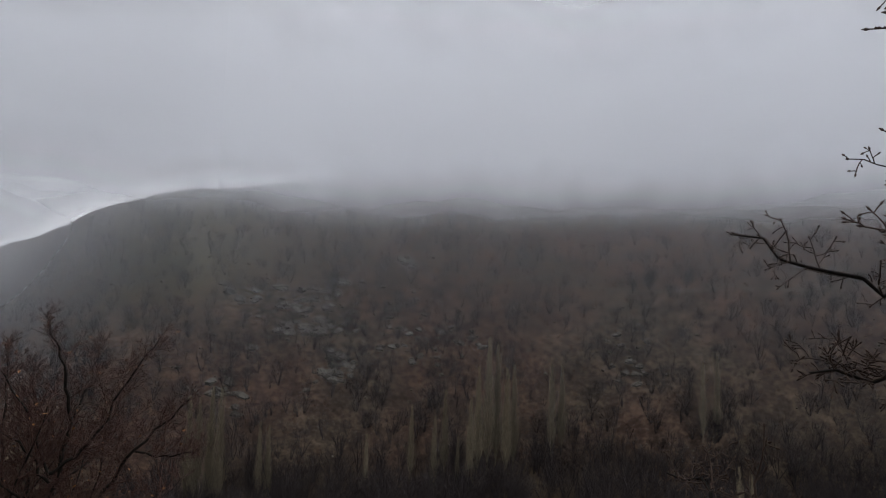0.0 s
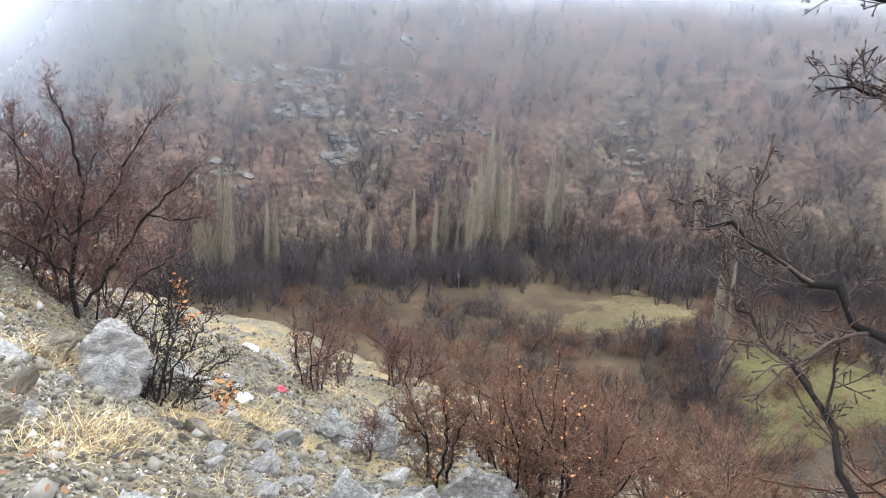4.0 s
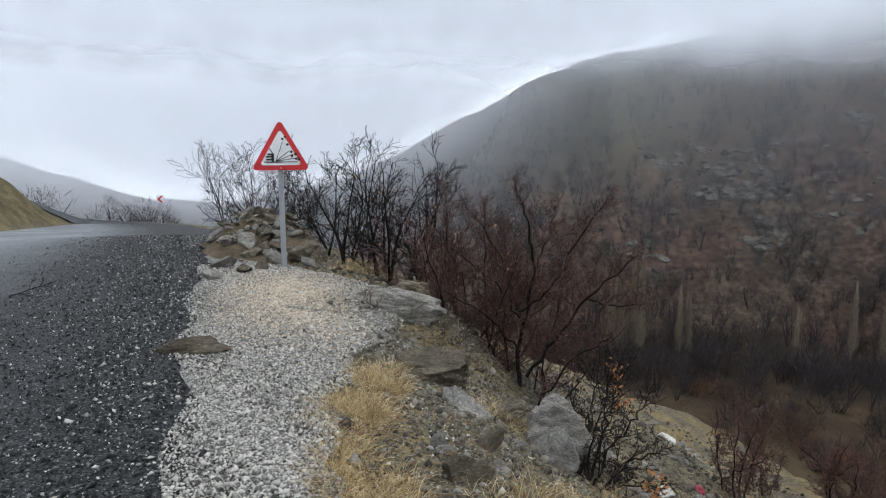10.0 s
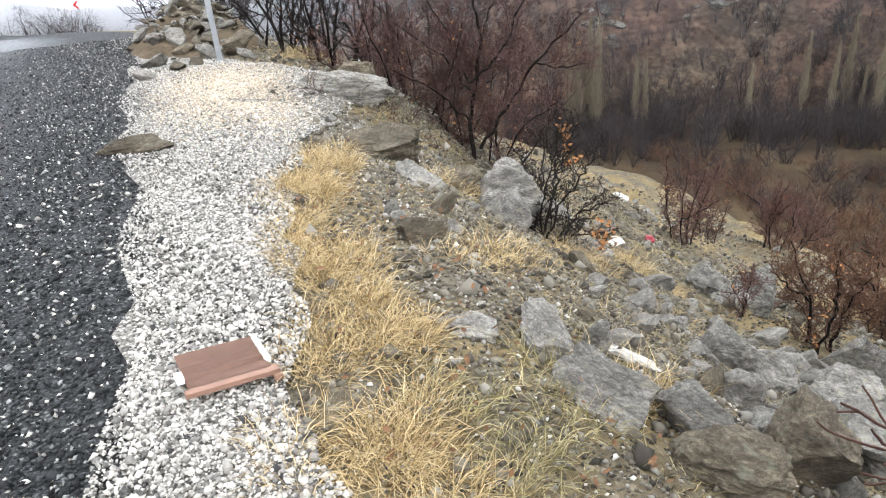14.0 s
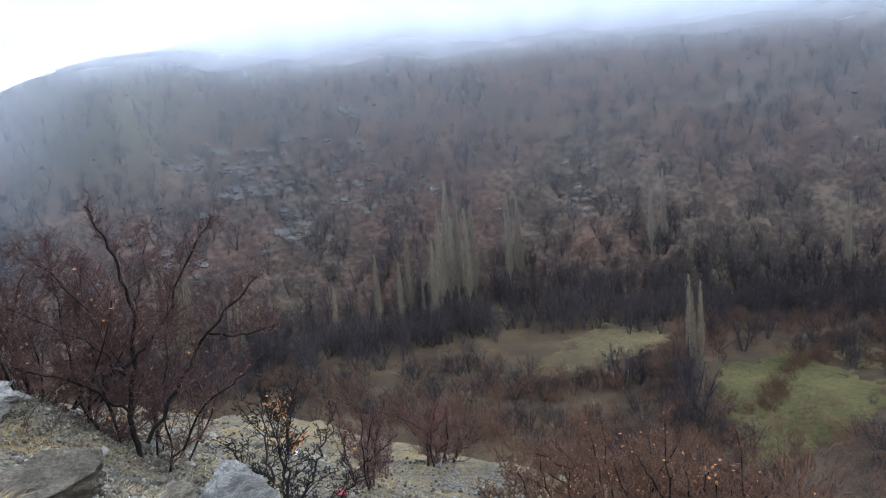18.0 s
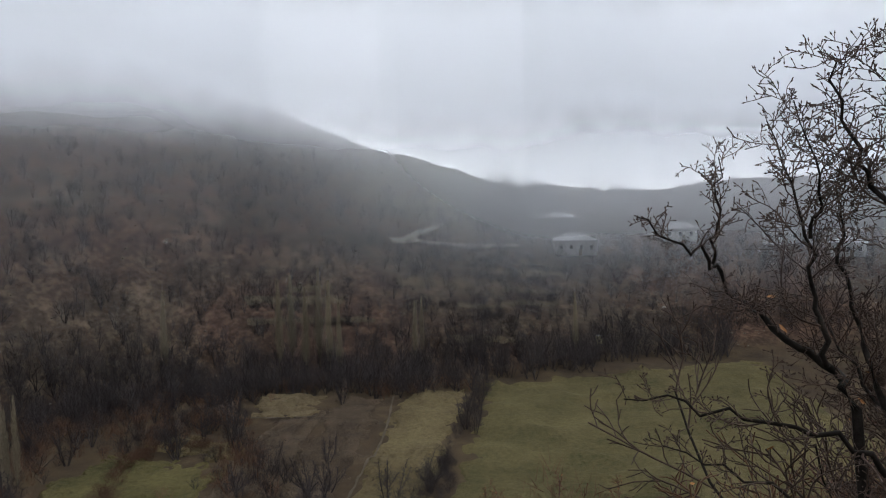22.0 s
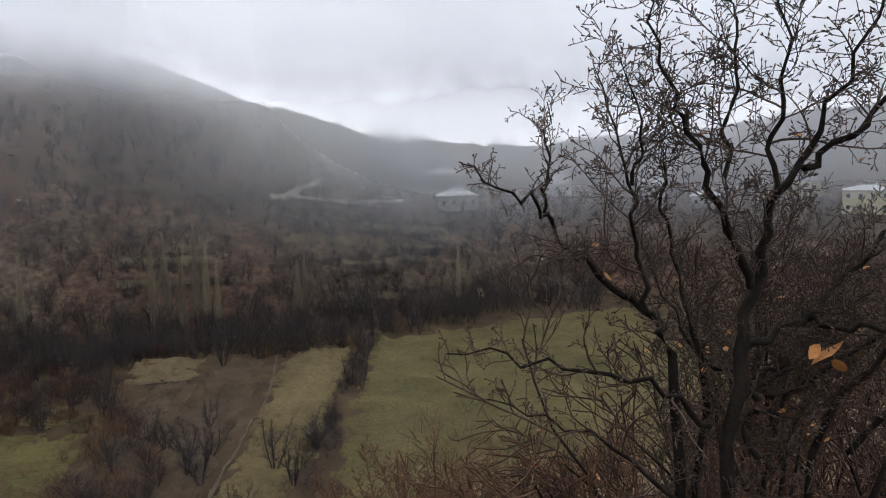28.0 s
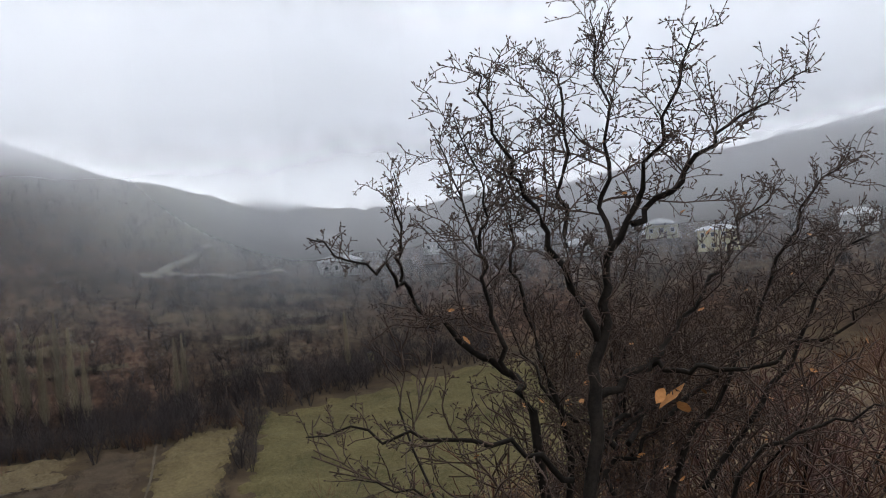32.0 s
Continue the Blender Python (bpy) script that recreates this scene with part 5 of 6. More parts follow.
def sideways(rng, along, angle, lift):
    side = rng.normal(0, 1, 3) + np.array([0, 0, lift])
    side -= side @ along * along
    side /= np.linalg.norm(side) + 1e-9
    return along * math.cos(angle) + side * math.sin(angle)


def budded(path, radii, size):
    """The same twig with a thick pointed bud at its end."""
    way = path[-1] - path[-2]
    way = way / (np.linalg.norm(way) + 1e-9) * size
    r = radii[-1]
    return np.vstack([path, path[-1] + 0.004 * way, path[-1] + 0.010 * way]), np.concatenate([radii, [2.4 * r, 0.5 * r]])


def spurred(rng, path, radii, size, thin, first=0.12, dense=1.0):
    """Crooked side branches of a limb, set with short spurs that end in buds."""
    branches, spurs = [], []
    span = float(np.linalg.norm(np.diff(path, axis=0), axis=1).sum())
    n = max(2, int(span * (1 - first) * dense / (0.045 * size)))
    for k in range(n):
        f = first + (1 - first) * (k + rng.random()) / n
        p, along, r = on_limb(path, radii, f)
        own = size * (0.05 + 0.32 * rng.random() ** 1.4) * (1.2 - 0.85 * f)
        bp, br = limb(rng, p, sideways(rng, along, rng.uniform(0.6, 1.15), 0.5), own, min(0.6 * r, thin * (0.9 + 4.5 * own / size)), 0.8 * thin, max(3, int(own / (0.03 * size))), 0.2, 0.05)
        branches.append((*budded(bp, br, size), 1))
    for bp, br, level in branches + [(path[-5:], radii[-5:], 0)]:
        span = float(np.linalg.norm(np.diff(bp, axis=0), axis=1).sum())
        m = int(span * dense / (0.021 * size))
        for k in range(m):
            f = 0.1 + 0.9 * (k + rng.random()) / m
            p, along, r = on_limb(bp, br, f)
            own = size * (0.010 + 0.10 * rng.random() ** 1.6) * (1.2 - 0.6 * f)
            tp, tr = limb(rng, p, sideways(rng, along, rng.uniform(0.7, 1.25), 0.4), own, 0.85 * thin, 0.7 * thin, 3, 0.25, 0.04)
            spurs.append((*budded(tp, tr, size), 2))
            if own > 0.03 * size:
                for q in range(3):
                    p, along, r = on_limb(tp, tr, rng.uniform(0.25, 0.95))
                    sp, sr = limb(rng, p, sideways(rng, along, 1.0, 0.3), size * rng.uniform(0.006, 0.022), 0.7 * thin, 0.65 * thin, 2, 0.2, 0.0)
                    spurs.append((*budded(sp, sr, size), 3))
    return branches, spurs


def near_oak():
    rng = np.random.default_rng(77)
    root = new("bare_oak")
    limbs, twigs, fine = [], [], []
    led = OAK_STEMS + OAK_LEADERS + OAK_SIDES
    for k in range(11):
        tip = np.array((rng.uniform(1.3, 2.1), rng.uniform(-0.7, 0.6), rng.uniform(-0.45, 0.12)))
        foot = np.array((1.36 + 0.1 * rng.random(), 0.30 - 0.3 * rng.random(), rng.uniform(-1.0, -0.45)))
        mid = foot * 0.5 + tip * 0.5 + np.array((0, 0, -0.05)) + rng.normal(0, 0.05, 3)
        led = led + [([tuple(foot), tuple(mid), tuple(tip)], 0.009, 0.002)]
    for pts, r0, r1 in led:
        p, r = guided(pts, r0, 0.9 * r1, rng)
        limbs.append((p, r, 0))
        a, b = spurred(rng, p, r, 0.75 if pts[-1][1] > 0.65 else 1.05, 0.0015, 0.45 if pts[0][2] < -1.5 else 0.12, 0.9 if pts[-1][1] > 0.65 else 1.5)
        twigs += a
        fine += b
    for one in limbs:
        v, f = limbs_mesh([one], (9, 5, 4, 4))
        mesh_object("limb", v, f.tolist(), MAT["bark_dark"], root)
    for one in twigs:
        v, f = limbs_mesh([one], (8, 5, 4, 4))
        mesh_object("branch", v, f.tolist(), MAT["bark_twig"], root)
    v, f = limbs_mesh(fine, (8, 5, 4, 4))
    mesh_object("crown", v, f.tolist(), MAT["bark_twig"], root)
    tips = [g[0][-1] for g in fine if g[0][-1][1] < 0.7 and g[0][-1][2] < 0.35]
    pick = [tips[i] for i in rng.choice(len(tips), 40, replace=False)]
    ob = leaf_litter("dry_leaves", [tuple(p) for p in pick], MAT["leaf_dry"], "a few brown leaves still hanging", 9, 0.014)
    ob.parent = root
    del ob["kind"], ob["category"]
    hang = leaf_litter("hanging_leaves", [(1.26, 0.12, -0.36), (1.25, 0.08, -0.37), (1.24, 0.06, -0.40)], MAT["leaf_dry"], "large yellow-brown leaves", 10, 0.042)
    hang.parent = root
    del hang["kind"], hang["category"]
    tagged(root, "dark bare oak with many budded twigs beside the verge", "tree")


near_oak()


def led_shrub(name, seed, at, led, label, size, thin, mat, fine_mat, leaves=0, leaf_size=0.02, low=-9.0, first=0.15, dense=1.0, group="", clumped=True):
    """A bare shrub with wide crooked limbs, led from its foot."""
    rng = np.random.default_rng(seed)
    root = new(name)
    limbs, fine = [], []
    for pts, r0, r1 in led:
        p, r = guided(pts, r0, r1, rng, 6)
        p[1:-1] += rng.normal(0, 0.008 * size, (len(p) - 2, 3))
        limbs.append((p, r, 0))
        a, b = spurred(rng, p, r, size, thin, first, dense)
        fine += a + b
    for one in limbs:
        v, f = limbs_mesh([one], (7, 5, 4, 3))
        mesh_object("limb", v, f.tolist(), MAT[mat], root)
    v, f = limbs_mesh(fine, (6, 4, 3, 3))
    mesh_object("crown", v, f.tolist(), MAT[fine_mat], root)
    if leaves:
        tips = [g[0][-1] for g in fine if g[0][-1][0] > low]
        heart = [tips[i] for i in rng.choice(len(tips), 3, replace=False)]
        near = [min(np.linalg.norm(p - h) for h in heart) * (1 if clumped else 0) + rng.random() * (0.12 if clumped else 1) for p in tips]
        ob = leaf_litter("dry_leaves", [tuple(tips[i]) for i in np.argsort(near)[:leaves]], MAT["leaf_dry"], "orange-brown dry leaves", seed, leaf_size)
        ob.parent = root
        del ob["kind"], ob["category"]
    root.location = (at[0], at[1], z_at(*at))
    return tagged(root, label, "shrub", group)


def crooked_limbs(rng, n, height, width, r0):
    """Limbs that leave the foot of a shrub and bow outwards, and forks that leave them."""
    led = []
    for k in range(n):
        a = 6.283 * (k + rng.uniform(-0.35, 0.35)) / n
        w, h = width * rng.uniform(0.15, 0.6), height * rng.uniform(0.65, 1.0)
        c, q = math.cos(a), math.sin(a)
        foot = (0.08 * height * c, 0.08 * height * q, -0.25)
        knee = (0.55 * w * c + rng.normal(0, 0.06) * height, 0.55 * w * q + rng.normal(0, 0.06) * height, 0.42 * h)
        tip = (w * c + rng.normal(0, 0.1) * height, w * q + rng.normal(0, 0.1) * height, h)
        led.append(([foot, knee, tip], r0 * rng.uniform(0.7, 1.1), 0.25 * r0))
        side = (1.3 * w * math.cos(a + 0.7), 1.3 * w * math.sin(a + 0.7), 0.78 * h)
        led.append(([knee, tuple(0.5 * (i + j) + rng.normal(0, 0.03) * height for i, j in zip(knee, side)), side], 0.55 * r0, 0.25 * r0))
    return led


def shrub(name, seed, at, stems, height, lean, mat, label, twigs=(9, 7, 4), thick=0.02, leaves=0, group="", fine_mat=None, leaf_size=0.021, size_fine=0.0035, spread=0.62):
    """A many-stemmed bare shrub."""
    rng = np.random.default_rng(seed)
    root = new(name)
    trunks, fine = [], []
    for k in range(stems):
        a = 6.283 * k / stems + rng.uniform(-0.4, 0.4)
        tilt = lean * rng.uniform(0.3, 1.15)
        h = height * rng.uniform(0.7, 1.08)
        b = np.array([0.11 * height * math.cos(a) * rng.uniform(0.3, 1.6), 0.11 * height * math.sin(a) * rng.uniform(0.3, 1.6), -0.25])
        p, r = limb(rng, b, (tilt * math.cos(a), tilt * math.sin(a), 1), h, thick * rng.uniform(0.7, 1.1), 0.005, 9, 0.15, 0.03)
        trunks.append((p, r, 0))
        grown = []
        branch_out(rng, grown, p, np.maximum(r, size_fine), 0, [(twigs[0], height * (0.36 if spread < 0.7 else 0.44), spread, 0.07, 0.22), (twigs[1], height * 0.17, spread + 0.1, 0.05, 0.15), (twigs[2], height * 0.06, 0.75, 0.03, 0.2)], 3 if twigs[2] else 2)
        for g in grown:
            g[1][:] = np.minimum(g[1], {1: 0.009, 2: 0.0045, 3: 0.003}[g[2]])
        fine += grown
    for one in trunks:
        v, f = limbs_mesh([one], (7, 5, 4, 3))
        mesh_object("stem", v, f.tolist(), MAT[mat], root)
    v, f = limbs_mesh(fine, (6, 4, 3, 3))
    mesh_object("crown", v, f.tolist(), MAT[fine_mat or mat], root)
    if leaves:
        tips = [g[0][-1] for g in fine]
        pick = [tips[i] for i in rng.choice(len(tips), leaves, replace=False)]
        ob = leaf_litter("dry_leaves", [tuple(p) for p in pick], MAT["leaf_dry"], "orange-brown dry leaves", seed, leaf_size)
        ob.parent = root
        del ob["kind"], ob["category"]
    root.location = (at[0], at[1], z_at(*at))
    return tagged(root, label, "shrub", group)


WIDE_SHRUB = [
    ([(0, 0, -0.3), (-0.02, 0.08, 0.6), (0.18, 0.14, 1.50), (0.0, 0.18, 2.2), (-0.17, 0.10, 2.62)], 0.034, 0.006),
    ([(-0.03, 0.08, 0.95), (0.40, 0.0, 1.35), (0.62, -0.08, 1.9), (0.92, -0.27, 2.41)], 0.02, 0.006),
    ([(0.06, -0.05, 0.16), (0.55, -0.16, 0.92), (0.96, -0.48, 1.52), (1.16, -0.70, 1.78)], 0.024, 0.006),
    ([(0.73, -0.30, 1.21), (0.99, -0.60, 1.19), (1.25, -0.81, 1.29)], 0.013, 0.006),
    ([(-0.02, 0.11, 0.87), (-0.30, 0.30, 1.26), (-0.90, 0.55, 1.68)], 0.018, 0.006),
    ([(-0.02, 0.06, 0.45), (-0.47, 0.17, 0.92), (-0.98, 0.16, 1.2)], 0.016, 0.006),
    ([(-0.14, 0, -0.3), (-0.39, 0.28, 0.53), (-0.48, 0.55, 1.3), (-0.48, 0.81, 2.3)], 0.02, 0.006),
]
WIDE_SHRUB_BACK = [
    ([(-0.21, 0, -0.3), (-0.75, 0.34, 0.5), (-0.95, 0.61, 1.2), (-1.02, 1.02, 2.5)], 0.02, 0.006),
    ([(-0.25, -0.1, -0.3), (-0.82, -0.15, 0.35), (-1.09, -0.26, 0.73)], 0.014, 0.006),
    ([(0.12, -0.1, -0.3), (0.57, -0.47, 0.55), (0.88, -0.82, 0.86)], 0.014, 0.006),
    ([(0.18, 0.14, 1.50), (0.36, 0.28, 2.0), (0.45, 0.42, 2.35)], 0.011, 0.005),
    ([(-0.09, 0, -0.3), (-0.23, 0.35, 0.88), (-0.16, 0.60, 1.58), (-0.27, 0.78, 2.08)], 0.018, 0.006),
    ([(-0.02, 0.12, 0.9), (-0.20, 0.30, 1.48), (-0.56, 0.44, 2.03), (-0.78, 0.51, 2.32)], 0.015, 0.006),
    ([(0.1, 0.2, -0.3), (0.5, 0.6, 0.8), (0.7, 0.8, 1.7)], 0.016, 0.006),
]
led_shrub("bare_shrub", 301, (0.83, 8.37), WIDE_SHRUB + WIDE_SHRUB_BACK, "large red-brown bare shrub with crooked wide limbs below the verge", 1.9, 0.0034, "bark_dark", "bark_red", 170, 0.018, dense=1.7, clumped=False)
LOW_SHRUB = [
    ([(0.0, 0.0, -0.2), (0.09, 0.35, 0.21), (0.21, 0.62, 0.49), (0.29, 0.85, 0.75)], 0.013, 0.004),
    ([(0.02, 0.0, -0.2), (0.26, 0.42, 0.25), (0.44, 0.73, 0.52), (0.62, 0.98, 0.68)], 0.013, 0.004),
    ([(0.04, 0.0, -0.2), (0.32, 0.22, 0.22), (0.53, 0.34, 0.44), (0.69, 0.42, 0.60)], 0.011, 0.004),
    ([(0.06, 0.0, -0.2), (0.38, 0.08, 0.08), (0.60, 0.08, 0.19), (0.73, 0.06, 0.24)], 0.010, 0.004),
    ([(0.0, 0.0, -0.2), (0.03, 0.5, 0.2), (0.07, 1.0, 0.45)], 0.010, 0.004),
    ([(0.06, 0.0, -0.2), (0.30, -0.05, 0.0), (0.62, -0.22, 0.05)], 0.009, 0.004),
    ([(0.25, 0.40, 0.25), (0.37, 0.85, 0.45), (0.44, 1.3, 0.7)], 0.009, 0.004),
    ([(0.0, 0.0, -0.2), (0.15, 0.2, 0.35), (0.25, 0.3, 0.75)], 0.010, 0.004),
]
led_shrub("leafy_shrub", 303, (1.03, 5.3), LOW_SHRUB, "small dark shrub with clumps of orange leaves beside the boulder", 1.5, 0.0032, "bark_dark", "bark_dark", 150, 0.026, 0.4)
for k, (x, y, h) in enumerate(((0.5, 9.2, 1.7), (0.1, 9.6, 1.7), (1.2, 8.9, 1.5), (-0.2, 9.3, 1.4))):
    shrub("bare_shrub", 306 + k, (x, y), 4, h, 0.85, "bark_dark", "red-twigged bare shrub behind the ledge", (7, 6, 3), 0.018, 14, "shrubs behind the ledge", "bark_red", spread=0.75)
shrub("bare_shrub", 302, (0.2, 8.9), 7, 1.6, 1.0, "bark_dark", "red-brown bare shrub behind the ledge", (9, 7, 3), 0.022, 30, fine_mat="bark_red")
for k, (x, y, h, n) in enumerate(((-0.9, 10.05, 2.55, 3), (-1.05, 10.5, 2.3, 3), (-1.75, 11.0, 2.4, 3), (-2.0, 11.6, 2.45, 3), (-0.5, 10.3, 2.0, 3), (-1.4, 10.8, 1.8, 3))):
    shrub("thin_bare_tree", 310 + k, (x, y), n, 0.86 * h, 0.17, "bark_dark", "thin dark bare tree beyond the sign", (8, 6, 3), 0.033, 10, "bare trees beyond the sign")
for k, (x, y, h) in enumerate(((-5.3, 17.2, 2.6), (-4.6, 16.6, 2.2), (-4.2, 17.6, 2.0), (-3.6, 15.6, 1.9))):
    shrub("bare_shrub", 320 + k, (x, y), 6, h, 0.5, "bark_grey", "grey bare shrub behind the stone heap", (8, 7, 3), 0.02, 0, "shrubs behind the heap")
for k, (x, y, h, n, w, leaves) in enumerate(((4.42, 10.26, 1.5, 4, 1.1, 10), (6.95, 12.1, 1.5, 4, 1.5, 30), (7.6, 12.6, 1.3, 4, 1.4, 20), (5.6, 11.9, 1.0, 3, 1.0, 40), (3.17, 5.78, 0.75, 1, 0.3, 6), (3.68, 5.2, 1.2, 3, 0.9, 60),
                                             (4.6, 4.9, 1.7, 5, 1.6, 160), (5.3, 5.6, 1.6, 5, 1.6, 160), (4.3, 3.9, 1.6, 5, 1.4, 80), (5.9, 6.6, 1.5, 5, 1.6, 160), (6.6, 7.9, 1.5, 5, 1.6, 40), (4.9, 7.0, 0.9, 4, 1.0, 60), (5.4, 4.6, 1.6, 5, 1.5, 40), (6.3, 5.6, 1.5, 5, 1.5, 40))):
    led_shrub("slope_shrub", 330 + k, (x, y), crooked_limbs(np.random.default_rng(330 + k), n, h, w, 0.022 if h > 1 else 0.012), "bare rust-twigged shrub with a few orange leaves on the slope", 1.5, 0.0036, "bark_dark", "bark_rust" if k > 4 else "bark_red", leaves, 0.018, dense=1.3, group="shrubs on the slope", clumped=k < 6)
# rust-brown brush lower down, its tops level with the fields behind
brush = []
for k, (h, w) in enumerate(((2.3, 2.0), (1.9, 2.2), (2.1, 1.7))):
    brush.append(led_shrub("rusty_shrub", 380 + k, (8.6 + 0.3 * k, 2.6 - 1.3 * k), crooked_limbs(np.random.default_rng(380 + k), 6, h, w, 0.024), "rust-brown bare shrub with dry leaves on the lower slope", 1.7, 0.0045, "bark_red", "bark_rust", 150, 0.018, group="rusty shrubs on the lower slope", clumped=False))
for k, (x, y, size) in enumerate(((9.7, 0.9, 0.9), (9.3, -1.2, 0.9), (10.3, 2.2, 0.9), (9.9, 3.3, 0.75), (7.9, 1.3, 0.65), (10.8, 0.4, 1.0), (8.6, 4.6, 0.42), (9.8, 5.4, 0.45), (8.9, 6.6, 0.42), (10.2, 7.4, 0.5), (8.4, 7.9, 0.42), (9.4, 8.9, 0.45), (10.6, 9.6, 0.5), (7.6, 9.4, 0.4), (8.6, 10.6, 0.42), (11.4, 6.0, 0.55))):
    copy_tree(brush[k % 3], x, y, 1.9 * k, size)
# brush below the oak
for k, (x, y, h, n) in enumerate(((2.45, 0.55, 1.25, 7), (2.3, 0.0, 1.3, 7), (2.75, 1.1, 1.0, 6), (2.2, -0.7, 1.6, 7), (2.6, -1.4, 1.6, 7), (1.9, -1.3, 1.3, 6), (3.0, -0.4, 1.4, 7), (3.2, 0.6, 1.2, 7), (3.1, -1.9, 1.7, 7), (3.6, -1.0, 1.6, 7), (1.7, -0.5, 1.1, 6), (3.9, 1.4, 1.0, 6), (2.0, -0.2, 1.0, 7), (1.8, -0.9, 1.1, 7), (2.2, -1.8, 1.3, 7), (1.6, -1.6, 1.1, 7), (2.7, -0.9, 1.3, 7), (2.8, 0.1, 1.1, 7), (2.0, 0.4, 0.85, 7), (2.1, 0.9, 0.7, 6), (2.25, 0.6, 1.25, 8), (2.5, 0.3, 1.35, 8), (1.95, 0.15, 1.15, 8), (1.75, -0.25, 1.2, 8), (2.9, 0.5, 1.5, 8))):
    shrub("tangled_shrub", 350 + k, (x, y), n, h * (1.25 if 1.7 < x < 2.8 and y < 0.3 else 0.85 if y > 0.5 else 1), 0.6, "bark_dark", "tangled dark shrub below the oak", (8, 7, 2), 0.012, 12, "tangled shrubs below the oak", ("bark_twig", "bark_rust", "bark_red")[k % 3], 0.02)


# ---- fallen twig on the road ----
tr, tw = bare_tree_parts(61, [((0, 0, 0.02), (1, 0.2, 0.08), 0.55, 0.006, 0.003)], [(7, 0.2, 0.7, 0.02, 0.1), (3, 0.08, 0.7, 0.0, 0.2)], 2, steps_n=5)
v, f = limbs_mesh(tr + tw, (4, 3, 3, 3))
ob = mesh_object("fallen_twig", v, f.tolist(), MAT["bark_dark"])
ob.location = (-4.95, 7.4, z_at(-4.95, 7.4) + 0.015)
tagged(ob, "thin fallen twig lying on the asphalt", "twig")


# ---- fields in the valley ----
def field(name, corners, mat, label, lift=0.24, n=56):
    a, b, c, d = [np.array(p, float) for p in corners]
    s, t = [q.ravel()[:, None] for q in np.meshgrid(np.linspace(0, 1, n), np.linspace(0, 1, n), indexing="ij")]
    p = (a * (1 - s) + b * s) * (1 - t) + (d * (1 - s) + c * s) * t
    p = p + 0.8 * np.stack([waves(p[:, 0], p[:, 1], 9, 1.1), waves(p[:, 0], p[:, 1], 8, 2.1)], -1)
    wide, deep = np.linalg.norm(b - a), np.linalg.norm(d - a)
    rim = np.min(np.hstack([s * wide, (1 - s) * wide, t * deep, (1 - t) * deep]), axis=1) + 1.6 * waves(p[:, 0], p[:, 1], 6.0, 0.7) + 0.9 * waves(p[:, 0], p[:, 1], 2.2, 1.9)
    z = ground(p[:, 0], p[:, 1]) + lift + 0.06 - 0.75 * (1 - np.clip(rim / 1.6, 0, 1))
    verts = np.column_stack([p, z])
    faces = [(i * n + j, (i + 1) * n + j, (i + 1) * n + j + 1, i * n + j + 1) for i in range(n - 1) for j in range(n - 1)]
    return tagged(mesh_object(name, verts, faces, mat), label, "field", kind="structure")


MAT.update(meadow=mottled("green_winter_meadow", (0.036, 0.034, 0.014), (0.145, 0.125, 0.052), 11, 0.95, 0.1, 14, 1.0, 0.5),
           grazing=mottled("olive_green_field", (0.052, 0.049, 0.021), (0.155, 0.128, 0.060), 10, 0.95, 0.1, 14, 1.0, 0.5),
           pasture=mottled("pale_dry_pasture", (0.066, 0.052, 0.028), (0.185, 0.146, 0.074), 10, 0.95, 0.1, 14, 1.0, 0.5),
           stubble=mottled("tan_stubble", (0.078, 0.060, 0.035), (0.195, 0.152, 0.087), 6, 0.95, 0.1, 14, 1.0, 0.4),
           ploughed=mottled("dark_ploughed_soil", (0.040, 0.030, 0.021), (0.125, 0.093, 0.064), 4, 0.95, 0.1, 16, 1.0, 0.4),
           terrace=mottled("dry_terrace_grass", (0.060, 0.047, 0.031), (0.145, 0.114, 0.075), 4, 0.95, 0.1, 10, 0.4, 0.05),
           track_dim=mottled("brown_dirt_track", (0.06, 0.049, 0.036), (0.125, 0.104, 0.078), 3, 0.95, 0.1, 8, 0.4, 0.05),
           track=mottled("pale_dirt_track", (0.17, 0.148, 0.118), (0.31, 0.275, 0.23), 4, 0.95, 0.1, 8, 0.4, 0.05))
field("field_pasture", ((60, 73), (92, 80), (92, 63), (65, 65)), MAT["pasture"], "pale dry pasture by the stream")
field("field_meadow", ((81, 53), (96, 49), (90, 30), (56, 33)), MAT["meadow"], "green meadow with bushy edges")
field("field_meadow", ((98, 47), (104, 42), (96, 28), (90, 31)), MAT["pasture"], "small dry meadow beside the ploughed strip")
field("field_stubble", ((128, 36.5), (125, 24.2), (112.5, 23.2), (112.5, 34.5)), MAT["stubble"], "small tan stubble plot")
field("field_ploughed", ((108, 30), (117.5, 21.5), (56, 22.4), (56, 33)), MAT["ploughed"], "dark ploughed strip")
field("field_ploughed", ((124, 22.8), (123, 12.2), (54, 15.2), (54, 22.2)), MAT["ploughed"], "brown ploughed strip beside a track")
field("field_grass_strip", ((123, 11.0), (129, -3.0), (54, 7.5), (54, 14.8)), MAT["pasture"], "olive grass strip between hedge and plough")
field("field_green", ((131, -5.6), (150, -66), (66, -56), (54, 5.2)), MAT["grazing"], "large green field below the village")


